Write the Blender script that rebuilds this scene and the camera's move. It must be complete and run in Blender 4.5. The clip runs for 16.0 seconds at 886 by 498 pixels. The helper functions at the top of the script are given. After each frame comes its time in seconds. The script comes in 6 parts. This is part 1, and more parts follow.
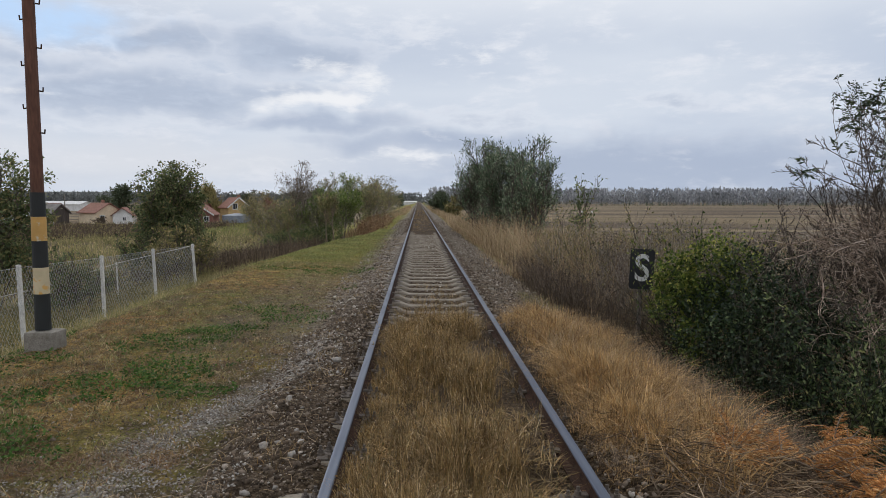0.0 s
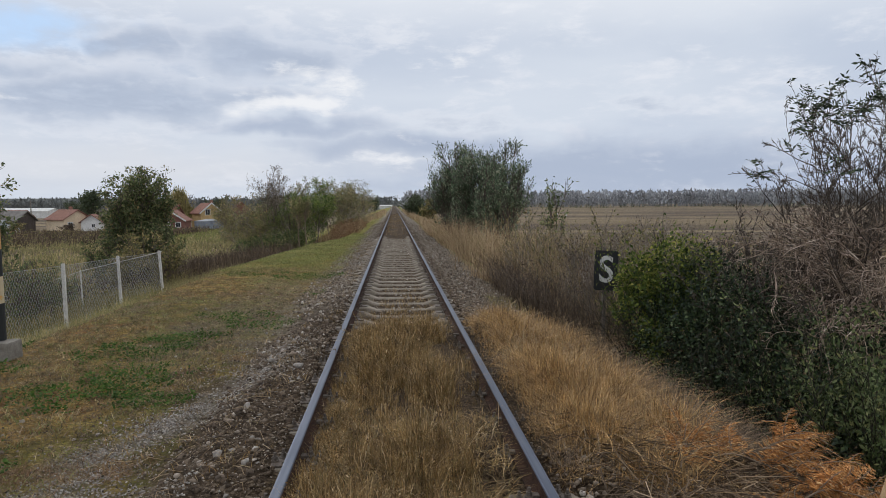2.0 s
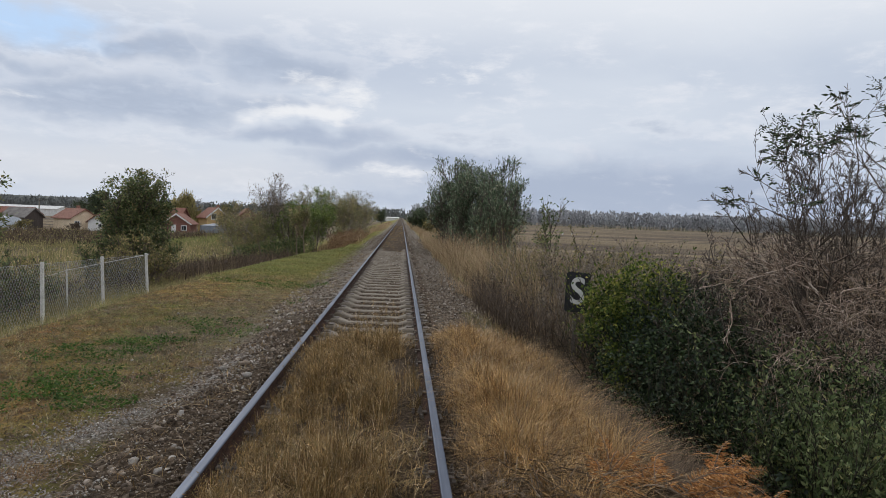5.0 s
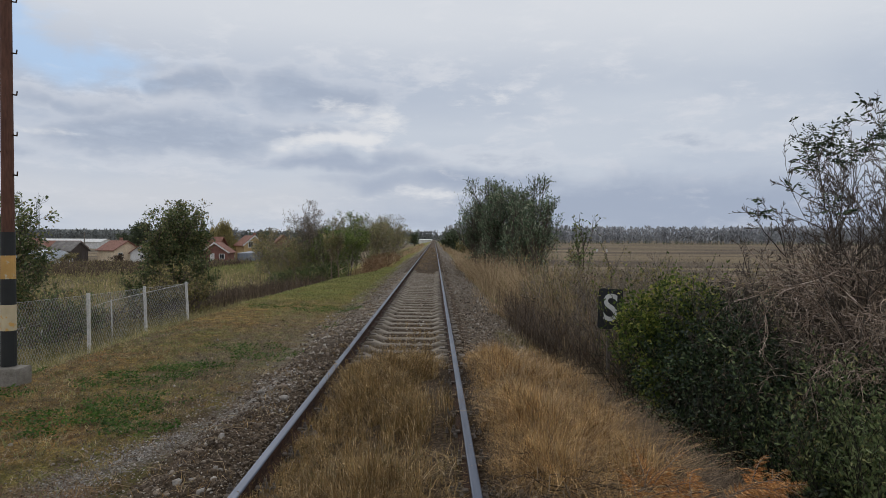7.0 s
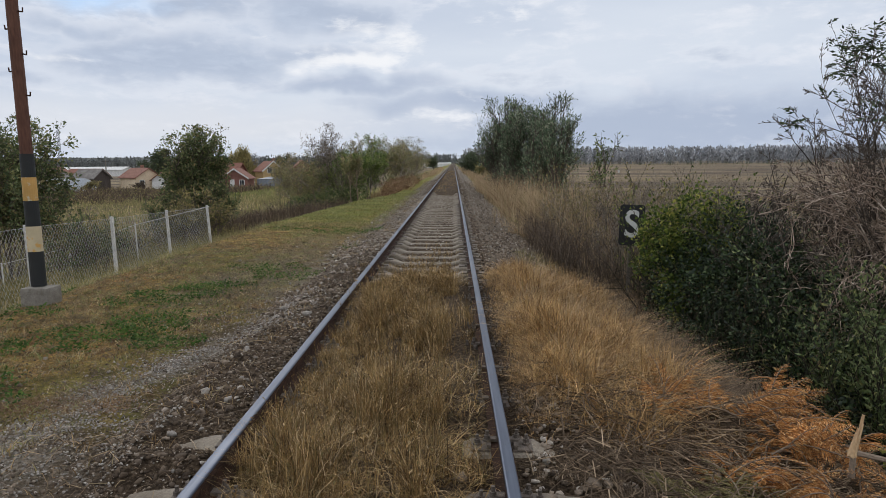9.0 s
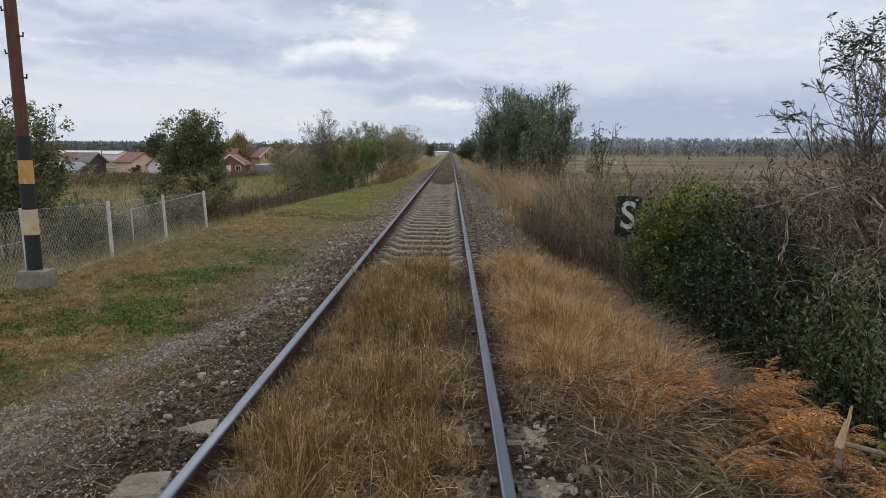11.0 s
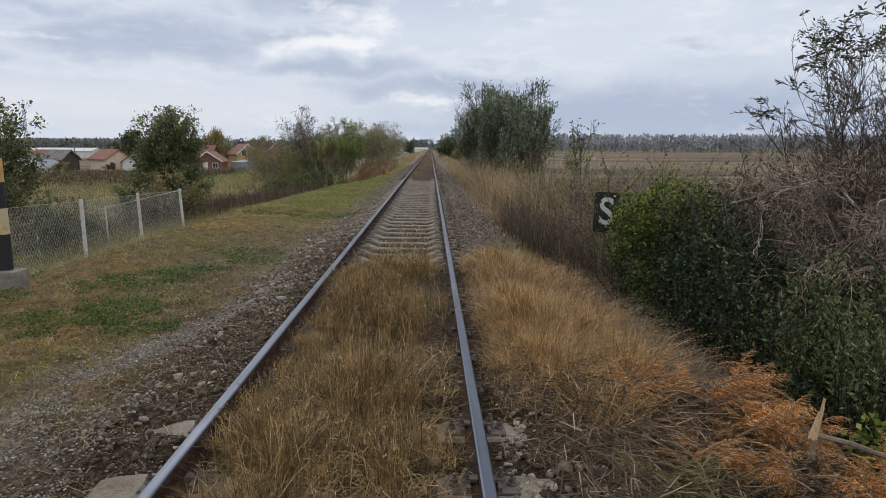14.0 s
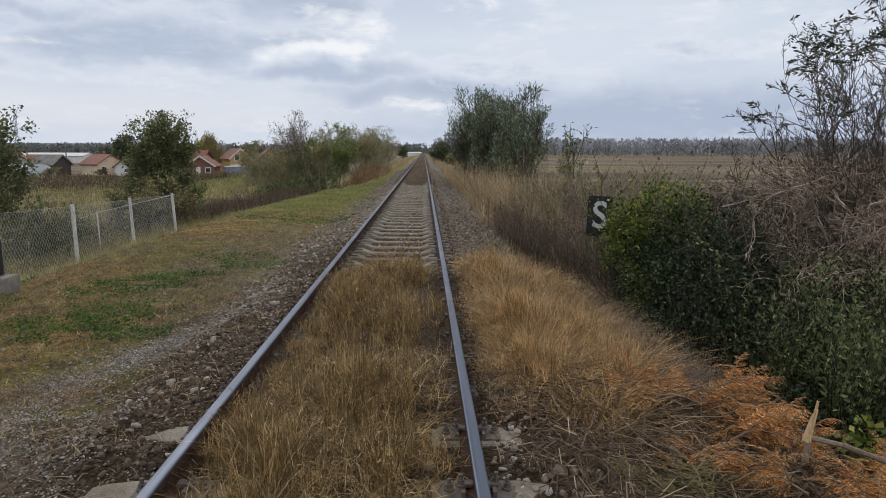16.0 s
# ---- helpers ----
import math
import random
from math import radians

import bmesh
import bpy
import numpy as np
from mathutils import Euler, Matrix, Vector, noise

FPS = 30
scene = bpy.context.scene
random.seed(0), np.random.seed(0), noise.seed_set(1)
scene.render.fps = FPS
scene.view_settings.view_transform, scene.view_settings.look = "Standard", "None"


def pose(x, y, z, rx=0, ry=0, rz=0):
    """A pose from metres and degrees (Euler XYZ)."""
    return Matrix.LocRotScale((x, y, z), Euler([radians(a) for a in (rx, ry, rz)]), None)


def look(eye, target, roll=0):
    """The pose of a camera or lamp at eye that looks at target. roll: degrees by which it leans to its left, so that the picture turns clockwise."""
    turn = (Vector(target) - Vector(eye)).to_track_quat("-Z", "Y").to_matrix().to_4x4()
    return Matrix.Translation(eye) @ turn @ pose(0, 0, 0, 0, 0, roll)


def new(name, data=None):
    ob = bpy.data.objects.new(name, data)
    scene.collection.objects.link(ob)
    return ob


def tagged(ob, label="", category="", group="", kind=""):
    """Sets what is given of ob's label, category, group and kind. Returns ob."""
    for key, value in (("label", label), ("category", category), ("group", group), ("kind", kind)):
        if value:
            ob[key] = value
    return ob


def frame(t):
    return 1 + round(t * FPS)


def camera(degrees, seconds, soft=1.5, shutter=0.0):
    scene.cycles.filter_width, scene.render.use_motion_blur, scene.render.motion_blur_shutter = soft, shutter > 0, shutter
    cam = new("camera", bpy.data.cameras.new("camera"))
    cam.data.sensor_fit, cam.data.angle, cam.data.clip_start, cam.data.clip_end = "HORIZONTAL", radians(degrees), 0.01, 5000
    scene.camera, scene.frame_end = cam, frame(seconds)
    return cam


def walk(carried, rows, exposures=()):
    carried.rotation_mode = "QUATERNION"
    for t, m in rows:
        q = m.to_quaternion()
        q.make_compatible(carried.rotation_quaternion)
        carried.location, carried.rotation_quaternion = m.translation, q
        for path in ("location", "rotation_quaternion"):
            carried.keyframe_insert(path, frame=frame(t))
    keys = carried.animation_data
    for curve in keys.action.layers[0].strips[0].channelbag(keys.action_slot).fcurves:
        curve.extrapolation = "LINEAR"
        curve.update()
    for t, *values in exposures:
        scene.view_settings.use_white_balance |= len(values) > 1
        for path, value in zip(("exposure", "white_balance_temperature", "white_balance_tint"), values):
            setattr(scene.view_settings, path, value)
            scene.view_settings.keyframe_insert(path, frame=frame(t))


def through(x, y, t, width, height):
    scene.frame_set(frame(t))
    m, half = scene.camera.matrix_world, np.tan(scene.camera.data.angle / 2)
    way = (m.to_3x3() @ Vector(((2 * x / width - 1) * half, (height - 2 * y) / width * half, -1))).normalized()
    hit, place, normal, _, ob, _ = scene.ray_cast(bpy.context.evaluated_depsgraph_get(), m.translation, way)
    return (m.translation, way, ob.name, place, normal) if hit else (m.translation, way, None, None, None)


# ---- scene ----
cam = camera(69.4, 16.0, soft=0.7)
PATH = [
    (0, (-0.251, 0.248, 1.56), (-0.174, 2.241, 1.409), 0.2),
    (0.5, (-0.216, 0.244, 1.555), (-0.137, 2.236, 1.398), 0.4),
    (1, (-0.237, 0.235, 1.564), (-0.145, 2.227, 1.415), 0.9),
    (1.5, (-0.262, 0.212, 1.553), (-0.11, 2.2, 1.396), -0.3),
    (2, (-0.095, 0.223, 1.564), (0.056, 2.212, 1.424), -0.3),
    (2.5, (0.049, 0.207, 1.558), (0.209, 2.196, 1.436), 0.8),
    (3, (0.051, 0.229, 1.551), (0.236, 2.214, 1.382), 0.6),
    (3.5, (0.063, 0.256, 1.554), (0.376, 2.223, 1.376), 0.8),
    (4, (0.249, 0.203, 1.556), (0.5, 2.183, 1.43), 2.7),
    (4.2, (0.313, 0.228, 1.578), (0.494, 2.217, 1.471), 3.7),
    (6.3, (0.48, 0.129, 1.59), (0.551, 2.126, 1.507), 0.0),
    (6.5, (0.483, 0.108, 1.599), (0.526, 2.107, 1.541), -0.2),
    (7, (0.477, 0.121, 1.585), (0.503, 2.12, 1.553), 0.3),
    (7.5, (0.478, 0.119, 1.527), (0.506, 2.117, 1.452), -0.0),
    (8, (0.481, 0.142, 1.504), (0.5, 2.134, 1.329), -0.7),
    (8.5, (0.479, 0.171, 1.495), (0.476, 2.156, 1.252), -0.5),
    (9, (0.484, 0.188, 1.492), (0.449, 2.17, 1.223), -0.5),
    (9.5, (0.475, 0.163, 1.486), (0.432, 2.141, 1.193), 0.4),
    (12, (0.486, 0.167, 1.497), (0.483, 2.143, 1.193), 0.2),
    (12.5, (0.478, 0.18, 1.491), (0.488, 2.157, 1.189), 0.3),
    (13, (0.48, 0.176, 1.499), (0.494, 2.153, 1.196), 0.2),
    (13.5, (0.483, 0.174, 1.497), (0.508, 2.151, 1.192), 0.3),
    (14, (0.489, 0.175, 1.498), (0.528, 2.15, 1.184), 0.2),
    (14.5, (0.486, 0.179, 1.498), (0.526, 2.154, 1.183), 0.1),
    (15, (0.489, 0.182, 1.507), (0.537, 2.157, 1.195), 0.2),
    (15.5, (0.486, 0.184, 1.502), (0.54, 2.159, 1.193), 0.2),
    (16, (0.487, 0.181, 1.497), (0.546, 2.157, 1.196), 0.1),
]
walk(cam, [(t, look(eye, target, roll)) for t, eye, target, roll in PATH],
     exposures=[(0, -0.02), (3.5, -0.03), (4.2, -0.04), (6.3, -0.12), (7.2, -0.28), (8.0, -0.22), (8.6, -0.05), (9.0, 0.03), (9.5, 0.05), (16, 0.02)])

# ---------------------------------------------------------------- light
SUN_AZ, SUN_EL = -28.0, 34.0   # degrees right of the track's direction, above the horizon


def heading(az, el):
    a, e = radians(az), radians(el)
    return Vector((math.sin(a) * math.cos(e), math.cos(a) * math.cos(e), math.sin(e)))


def build_world():
    w = bpy.data.worlds.new("overcast_sky")
    scene.world = w
    w.use_nodes = True
    nt = w.node_tree
    nt.nodes.clear()
    N, L = nt.nodes.new, nt.links.new

    def math_(op, a, b=None, c=None):
        n = N("ShaderNodeMath")
        n.operation = op
        for i, v in enumerate((a, b, c)):
            if v is None:
                continue
            if isinstance(v, (int, float)):
                n.inputs[i].default_value = v
            else:
                L(v, n.inputs[i])
        return n.outputs[0]

    def mixc(f, a, b):
        n = N("ShaderNodeMix")
        n.data_type = "RGBA"
        for s, v in ((n.inputs[0], f), (n.inputs[6], a), (n.inputs[7], b)):
            if isinstance(v, tuple):
                s.default_value = (*v, 1)
            elif isinstance(v, (int, float)):
                s.default_value = v
            else:
                L(v, s)
        return n.outputs[2]

    co = N("ShaderNodeTexCoord").outputs["Generated"]
    sep = N("ShaderNodeSeparateXYZ")
    L(co, sep.inputs[0])
    up = math_("MAXIMUM", sep.outputs[2], 0.0)
    den = math_("ADD", up, 0.22)
    flat = N("ShaderNodeCombineXYZ")
    L(math_("DIVIDE", sep.outputs[0], den), flat.inputs[0])
    L(math_("DIVIDE", sep.outputs[1], den), flat.inputs[1])

    def cloud(scale, detail, rough, lo, hi, shift, stretch=1.0):
        mp = N("ShaderNodeMapping")
        mp.inputs["Location"].default_value = shift
        mp.inputs["Scale"].default_value = (stretch, 1, 1)
        L(flat.outputs[0], mp.inputs[0])
        n = N("ShaderNodeTexNoise")
        n.inputs["Scale"].default_value = scale
        n.inputs["Detail"].default_value = detail
        n.inputs["Roughness"].default_value = rough
        n.inputs["Distortion"].default_value = 0.3
        L(mp.outputs[0], n.inputs["Vector"])
        r = N("ShaderNodeMapRange")
        r.interpolation_type = "SMOOTHSTEP"
        r.inputs[1].default_value, r.inputs[2].default_value = lo, hi
        L(n.outputs[0], r.inputs[0])
        return r.outputs[0]

    swirl = N("ShaderNodeTexNoise")
    swirl.inputs["Scale"].default_value, swirl.inputs["Detail"].default_value, swirl.inputs["Roughness"].default_value = 7.0, 4, 0.55
    L(co, swirl.inputs["Vector"])
    off = N("ShaderNodeVectorMath")
    off.operation = "SUBTRACT"
    L(swirl.outputs["Color"], off.inputs[0])
    off.inputs[1].default_value = (0.5, 0.5, 0.5)
    warp = N("ShaderNodeVectorMath")
    warp.operation = "MULTIPLY_ADD"
    L(off.outputs[0], warp.inputs[0])
    warp.inputs[1].default_value = (0.30, 0.0, 0.07)
    L(co, warp.inputs[2])

    def lobe(az, el, wide, high):
        """A soft oval region of the sky."""
        d = N("ShaderNodeVectorMath")
        d.operation = "SUBTRACT"
        L(warp.outputs[0], d.inputs[0])
        d.inputs[1].default_value = heading(az, el)
        s = N("ShaderNodeSeparateXYZ")
        L(d.outputs[0], s.inputs[0])
        a = math_("POWER", math_("DIVIDE", math_("ABSOLUTE", s.outputs[0]), radians(wide)), 2.0)
        b = math_("POWER", math_("DIVIDE", math_("ABSOLUTE", s.outputs[2]), radians(high)), 2.0)
        c = math_("POWER", math_("MAXIMUM", math_("MULTIPLY", math_("SUBTRACT", 1.0, sep.outputs[1]), 0.6), 0.0), 2.0)
        return math_("EXPONENT", math_("MULTIPLY", math_("ADD", math_("ADD", a, b), c), -1.0))

    sky = N("ShaderNodeTexSky")
    sky.sky_type = "NISHITA"
    sky.sun_disc = False
    sky.sun_elevation = radians(SUN_EL)
    sky.sun_rotation = radians(SUN_AZ)
    clear = N("ShaderNodeVectorMath")
    clear.operation = "SCALE"
    clear.inputs["Scale"].default_value = 0.15
    L(sky.outputs[0], clear.inputs[0])

    veil = cloud(1.0, 5, 0.5, 0.35, 0.68, (3.1, 1.7, 0), 0.6)

    def billow(scale, detail, rough, shift, flatten=2.4):
        mp = N("ShaderNodeMapping")
        mp.inputs["Location"].default_value = shift
        mp.inputs["Scale"].default_value = (1, 1, flatten)
        L(co, mp.inputs[0])
        n = N("ShaderNodeTexNoise")
        n.inputs["Scale"].default_value, n.inputs["Detail"].default_value = scale, detail
        n.inputs["Roughness"].default_value, n.inputs["Distortion"].default_value = rough, 0.25
        L(mp.outputs[0], n.inputs["Vector"])
        return math_("MULTIPLY", math_("SUBTRACT", n.outputs[0], 0.5), 2.0)

    def soft(v, lo, hi):
        r = N("ShaderNodeMapRange")
        r.interpolation_type = "SMOOTHSTEP"
        r.inputs[1].default_value, r.inputs[2].default_value = lo, hi
        L(v, r.inputs[0])
        return r.outputs[0]

    def strongest(spots):
        out = None
        for az, el, wide, high, k in spots:
            v = math_("MULTIPLY", lobe(az, el, wide, high), k)
            out = v if out is None else math_("MAXIMUM", out, v)
        return out

    puffs, wisps = billow(8, 8, 0.6, (0.4, 5.2, 1.0), 3.0), billow(22, 8, 0.62, (7.4, 2.2, 0.3), 3.0)
    ragged = math_("ADD", math_("MULTIPLY", puffs, 1.1), math_("MULTIPLY", wisps, 0.8))

    base = mixc(veil, (0.55, 0.62, 0.745), (0.675, 0.735, 0.83))
    base = mixc(soft(math_("ADD", puffs, math_("MULTIPLY", wisps, 0.6)), -0.1, 0.7), base, (0.765, 0.80, 0.875))
    base = mixc(math_("MULTIPLY", soft(sep.outputs[2], 0.21, 0.33), 0.75), base, (0.86, 0.89, 0.94))
    # pale strip at the horizon towards the village
    base = mixc(math_("MULTIPLY", lobe(-22, 3.4, 20, 1.9), 0.75), base, (0.73, 0.75, 0.80))
    # a gap of blue
    gap = soft(math_("ADD", strongest(((-31, 13.8, 8, 1.9, 1.0), (-36, 16, 7, 2.6, 1.0), (-25, 12.6, 5, 0.9, 0.7))), math_("MULTIPLY", ragged, 0.35)), 0.25, 0.95)
    base = mixc(math_("MULTIPLY", gap, 0.9), base, mixc(0.12, (0.35, 0.57, 0.88), clear.outputs[0]))
    # blue-grey bank low over the fields
    bank = soft(math_("ADD", strongest(((20, 2.6, 20, 3.3, 1.0), (4, 5.2, 13, 1.5, 0.85), (-8, 6.6, 9, 1.0, 0.8), (-2, 1.2, 12, 1.3, 0.5))), math_("MULTIPLY", ragged, 0.28)), 0.15, 0.85)
    base = mixc(math_("MULTIPLY", bank, 0.85), base, (0.41, 0.48, 0.62))
    # grey cumulus with ragged edges
    mass = math_("ADD", strongest(((-11.5, 12.4, 8.0, 1.9, 1.05), (-21.5, 12.7, 3.4, 1.2, 0.95), (-22, 8.4, 11, 2.0, 1.1), (-31, 10.4, 5, 0.9, 0.9), (-13, 9.2, 6, 1.2, 0.8), (-36, 6.2, 6, 0.8, 0.7), (22, 8.3, 3.0, 0.7, 0.62), (8, 7.2, 7, 0.9, 0.5))), math_("MULTIPLY", ragged, 0.6))
    base = mixc(math_("MULTIPLY", soft(mass, 0.05, 0.40), 0.3), base, (0.80, 0.83, 0.90))
    base = mixc(math_("MULTIPLY", soft(mass, 0.26, 0.92), 0.68), base, mixc(soft(wisps, -0.3, 0.6), (0.36, 0.435, 0.575), (0.47, 0.55, 0.69)))
    # bright opening where the sun stands behind the cloud
    glow = math_("ADD", strongest(((-5, 10.3, 5.0, 1.9, 1.0), (-9, 8.3, 4.5, 1.0, 0.85), (0.5, 5.8, 3.0, 0.6, 0.6), (-3, 3.6, 8, 0.8, 0.55), (-17, 10.6, 3, 0.5, 0.6), (-33, 8.2, 4, 0.6, 0.7), (4, 12, 6, 1.5, 0.5))), math_("MULTIPLY", ragged, 0.75))
    base = mixc(math_("MULTIPLY", soft(glow, 0.35, 1.1), 0.85), base, (0.92, 0.93, 0.955))

    bg = N("ShaderNodeBackground")
    bg.inputs["Strength"].default_value = 1.0
    L(base, bg.inputs[0])
    out = N("ShaderNodeOutputWorld")
    L(bg.outputs[0], out.inputs[0])


build_world()
sun = new("sun", bpy.data.lights.new("sun", "SUN"))
sun.data.energy, sun.data.angle, sun.data.color = 0.62, radians(26), (1.0, 0.95, 0.87)
sun.matrix_world = look(heading(SUN_AZ, SUN_EL) * 50, (0, 0, 0))

# ---------------------------------------------------------------- materials


def ramp_stops(n, stops):
    el = n.color_ramp.elements
    while len(el) < len(stops):
        el.new(0.5)
    for e, (p, c) in zip(el, stops):
        e.position, e.color = p, (*c, 1)


class Mat:
    """A node material put together step by step."""

    def __init__(self, name, rough=0.8, metal=0.0, spec=0.3):
        self.m = bpy.data.materials.new(name)
        self.m.use_nodes = True
        self.nt = self.m.node_tree
        self.b = self.nt.nodes["Principled BSDF"]
        self.b.inputs["Roughness"].default_value = rough
        self.b.inputs["Metallic"].default_value = metal
        self.b.inputs["Specular IOR Level"].default_value = spec
        self.geo = self.N("ShaderNodeNewGeometry")
        self.pos = self.geo.outputs["Position"]
        self.tex = None

    def N(self, kind):
        return self.nt.nodes.new(kind)

    def link(self, a, b):
        self.nt.links.new(a, b)

    def local(self):
        if self.tex is None:
            self.tex = self.N("ShaderNodeTexCoord")
        return self.tex.outputs["Object"]

    def noise(self, scale, detail=4, rough=0.55, where=None, stretch=(1, 1, 1), lo=0.3, hi=0.7):
        mp = self.N("ShaderNodeMapping")
        mp.inputs["Scale"].default_value = stretch
        self.link(where or self.pos, mp.inputs[0])
        n = self.N("ShaderNodeTexNoise")
        n.inputs["Scale"].default_value, n.inputs["Detail"].default_value, n.inputs["Roughness"].default_value = scale, detail, rough
        self.link(mp.outputs[0], n.inputs["Vector"])
        r = self.N("ShaderNodeMapRange")
        r.inputs[1].default_value, r.inputs[2].default_value = lo, hi
        self.link(n.outputs[0], r.inputs[0])
        return r.outputs[0]

    def ramp(self, f, *stops):
        n = self.N("ShaderNodeValToRGB")
        ramp_stops(n, stops)
        self.link(f, n.inputs[0])
        return n.outputs[0]

    def mix(self, f, a, b, kind="MIX"):
        n = self.N("ShaderNodeMix")
        n.data_type, n.blend_type = "RGBA", kind
        for s, v in ((n.inputs[0], f), (n.inputs[6], a), (n.inputs[7], b)):
            if isinstance(v, tuple):
                s.default_value = (*v, 1)
            elif isinstance(v, (int, float)):
                s.default_value = v
            else:
                self.link(v, s)
        return n.outputs[2]

    def calc(self, op, a, b):
        n = self.N("ShaderNodeMath")
        n.operation = op
        for i, v in enumerate((a, b)):
            if isinstance(v, (int, float)):
                n.inputs[i].default_value = v
            else:
                self.link(v, n.inputs[i])
        return n.outputs[0]

    def island(self):
        return self.geo.outputs["Random Per Island"]

    def attr(self, name):
        n = self.N("ShaderNodeAttribute")
        n.attribute_name = name
        return n.outputs["Fac"]

    def bump(self, height, strength=0.5, dist=0.02):
        n = self.N("ShaderNodeBump")
        n.inputs["Strength"].default_value, n.inputs["Distance"].default_value = strength, dist
        self.link(height, n.inputs["Height"])
        self.link(n.outputs[0], self.b.inputs["Normal"])

    def done(self, color, through=0.0):
        if isinstance(color, tuple):
            self.b.inputs["Base Color"].default_value = (*color, 1)
        else:
            self.link(color, self.b.inputs["Base Color"])
        if through:
            t = self.N("ShaderNodeBsdfTranslucent")
            if isinstance(color, tuple):
                t.inputs[0].default_value = (*color, 1)
            else:
                self.link(color, t.inputs[0])
            mx = self.N("ShaderNodeMixShader")
            mx.inputs[0].default_value = through
            out = self.nt.nodes["Material Output"]
            self.link(self.b.outputs[0], mx.inputs[1])
            self.link(t.outputs[0], mx.inputs[2])
            self.link(mx.outputs[0], out.inputs[0])
        return self.m


def foliage(name, *stops, through=0.25, rough=0.6, spec=0.25, scale=0.8, low=0.7, high=1.3, gain=1.3):
    """Leaves or blades: each its own shade, and drifts of lighter and darker growth."""
    m = Mat(name, rough, 0, spec)
    c = m.ramp(m.island(), *[(p, tuple(min(0.8, k * gain) for k in col)) for p, col in stops])
    v = m.noise(scale, 3, lo=0.3, hi=0.7)
    c = m.mix(1.0, c, m.ramp(v, (0, (low,) * 3), (1, (high,) * 3)), "MULTIPLY")
    return m.done(c, through)


def plain(name, a, b, scale=8, rough=0.8, metal=0.0, spec=0.3, bump=0.3, dist=0.01, stretch=(1, 1, 1), fine=60, local=True):
    """Two shades in stains and grain, with relief."""
    m = Mat(name, rough, metal, spec)
    w = m.local() if local else m.pos
    big, small = m.noise(scale, 5, where=w, stretch=stretch), m.noise(fine, 4, where=w, stretch=stretch)
    c = m.mix(big, a, b)
    c = m.mix(1.0, c, m.ramp(small, (0, (0.78,) * 3), (1, (1.18,) * 3)), "MULTIPLY")
    m.bump(m.calc("ADD", m.calc("MULTIPLY", big, 0.5), small), bump, dist)
    return m.done(c)


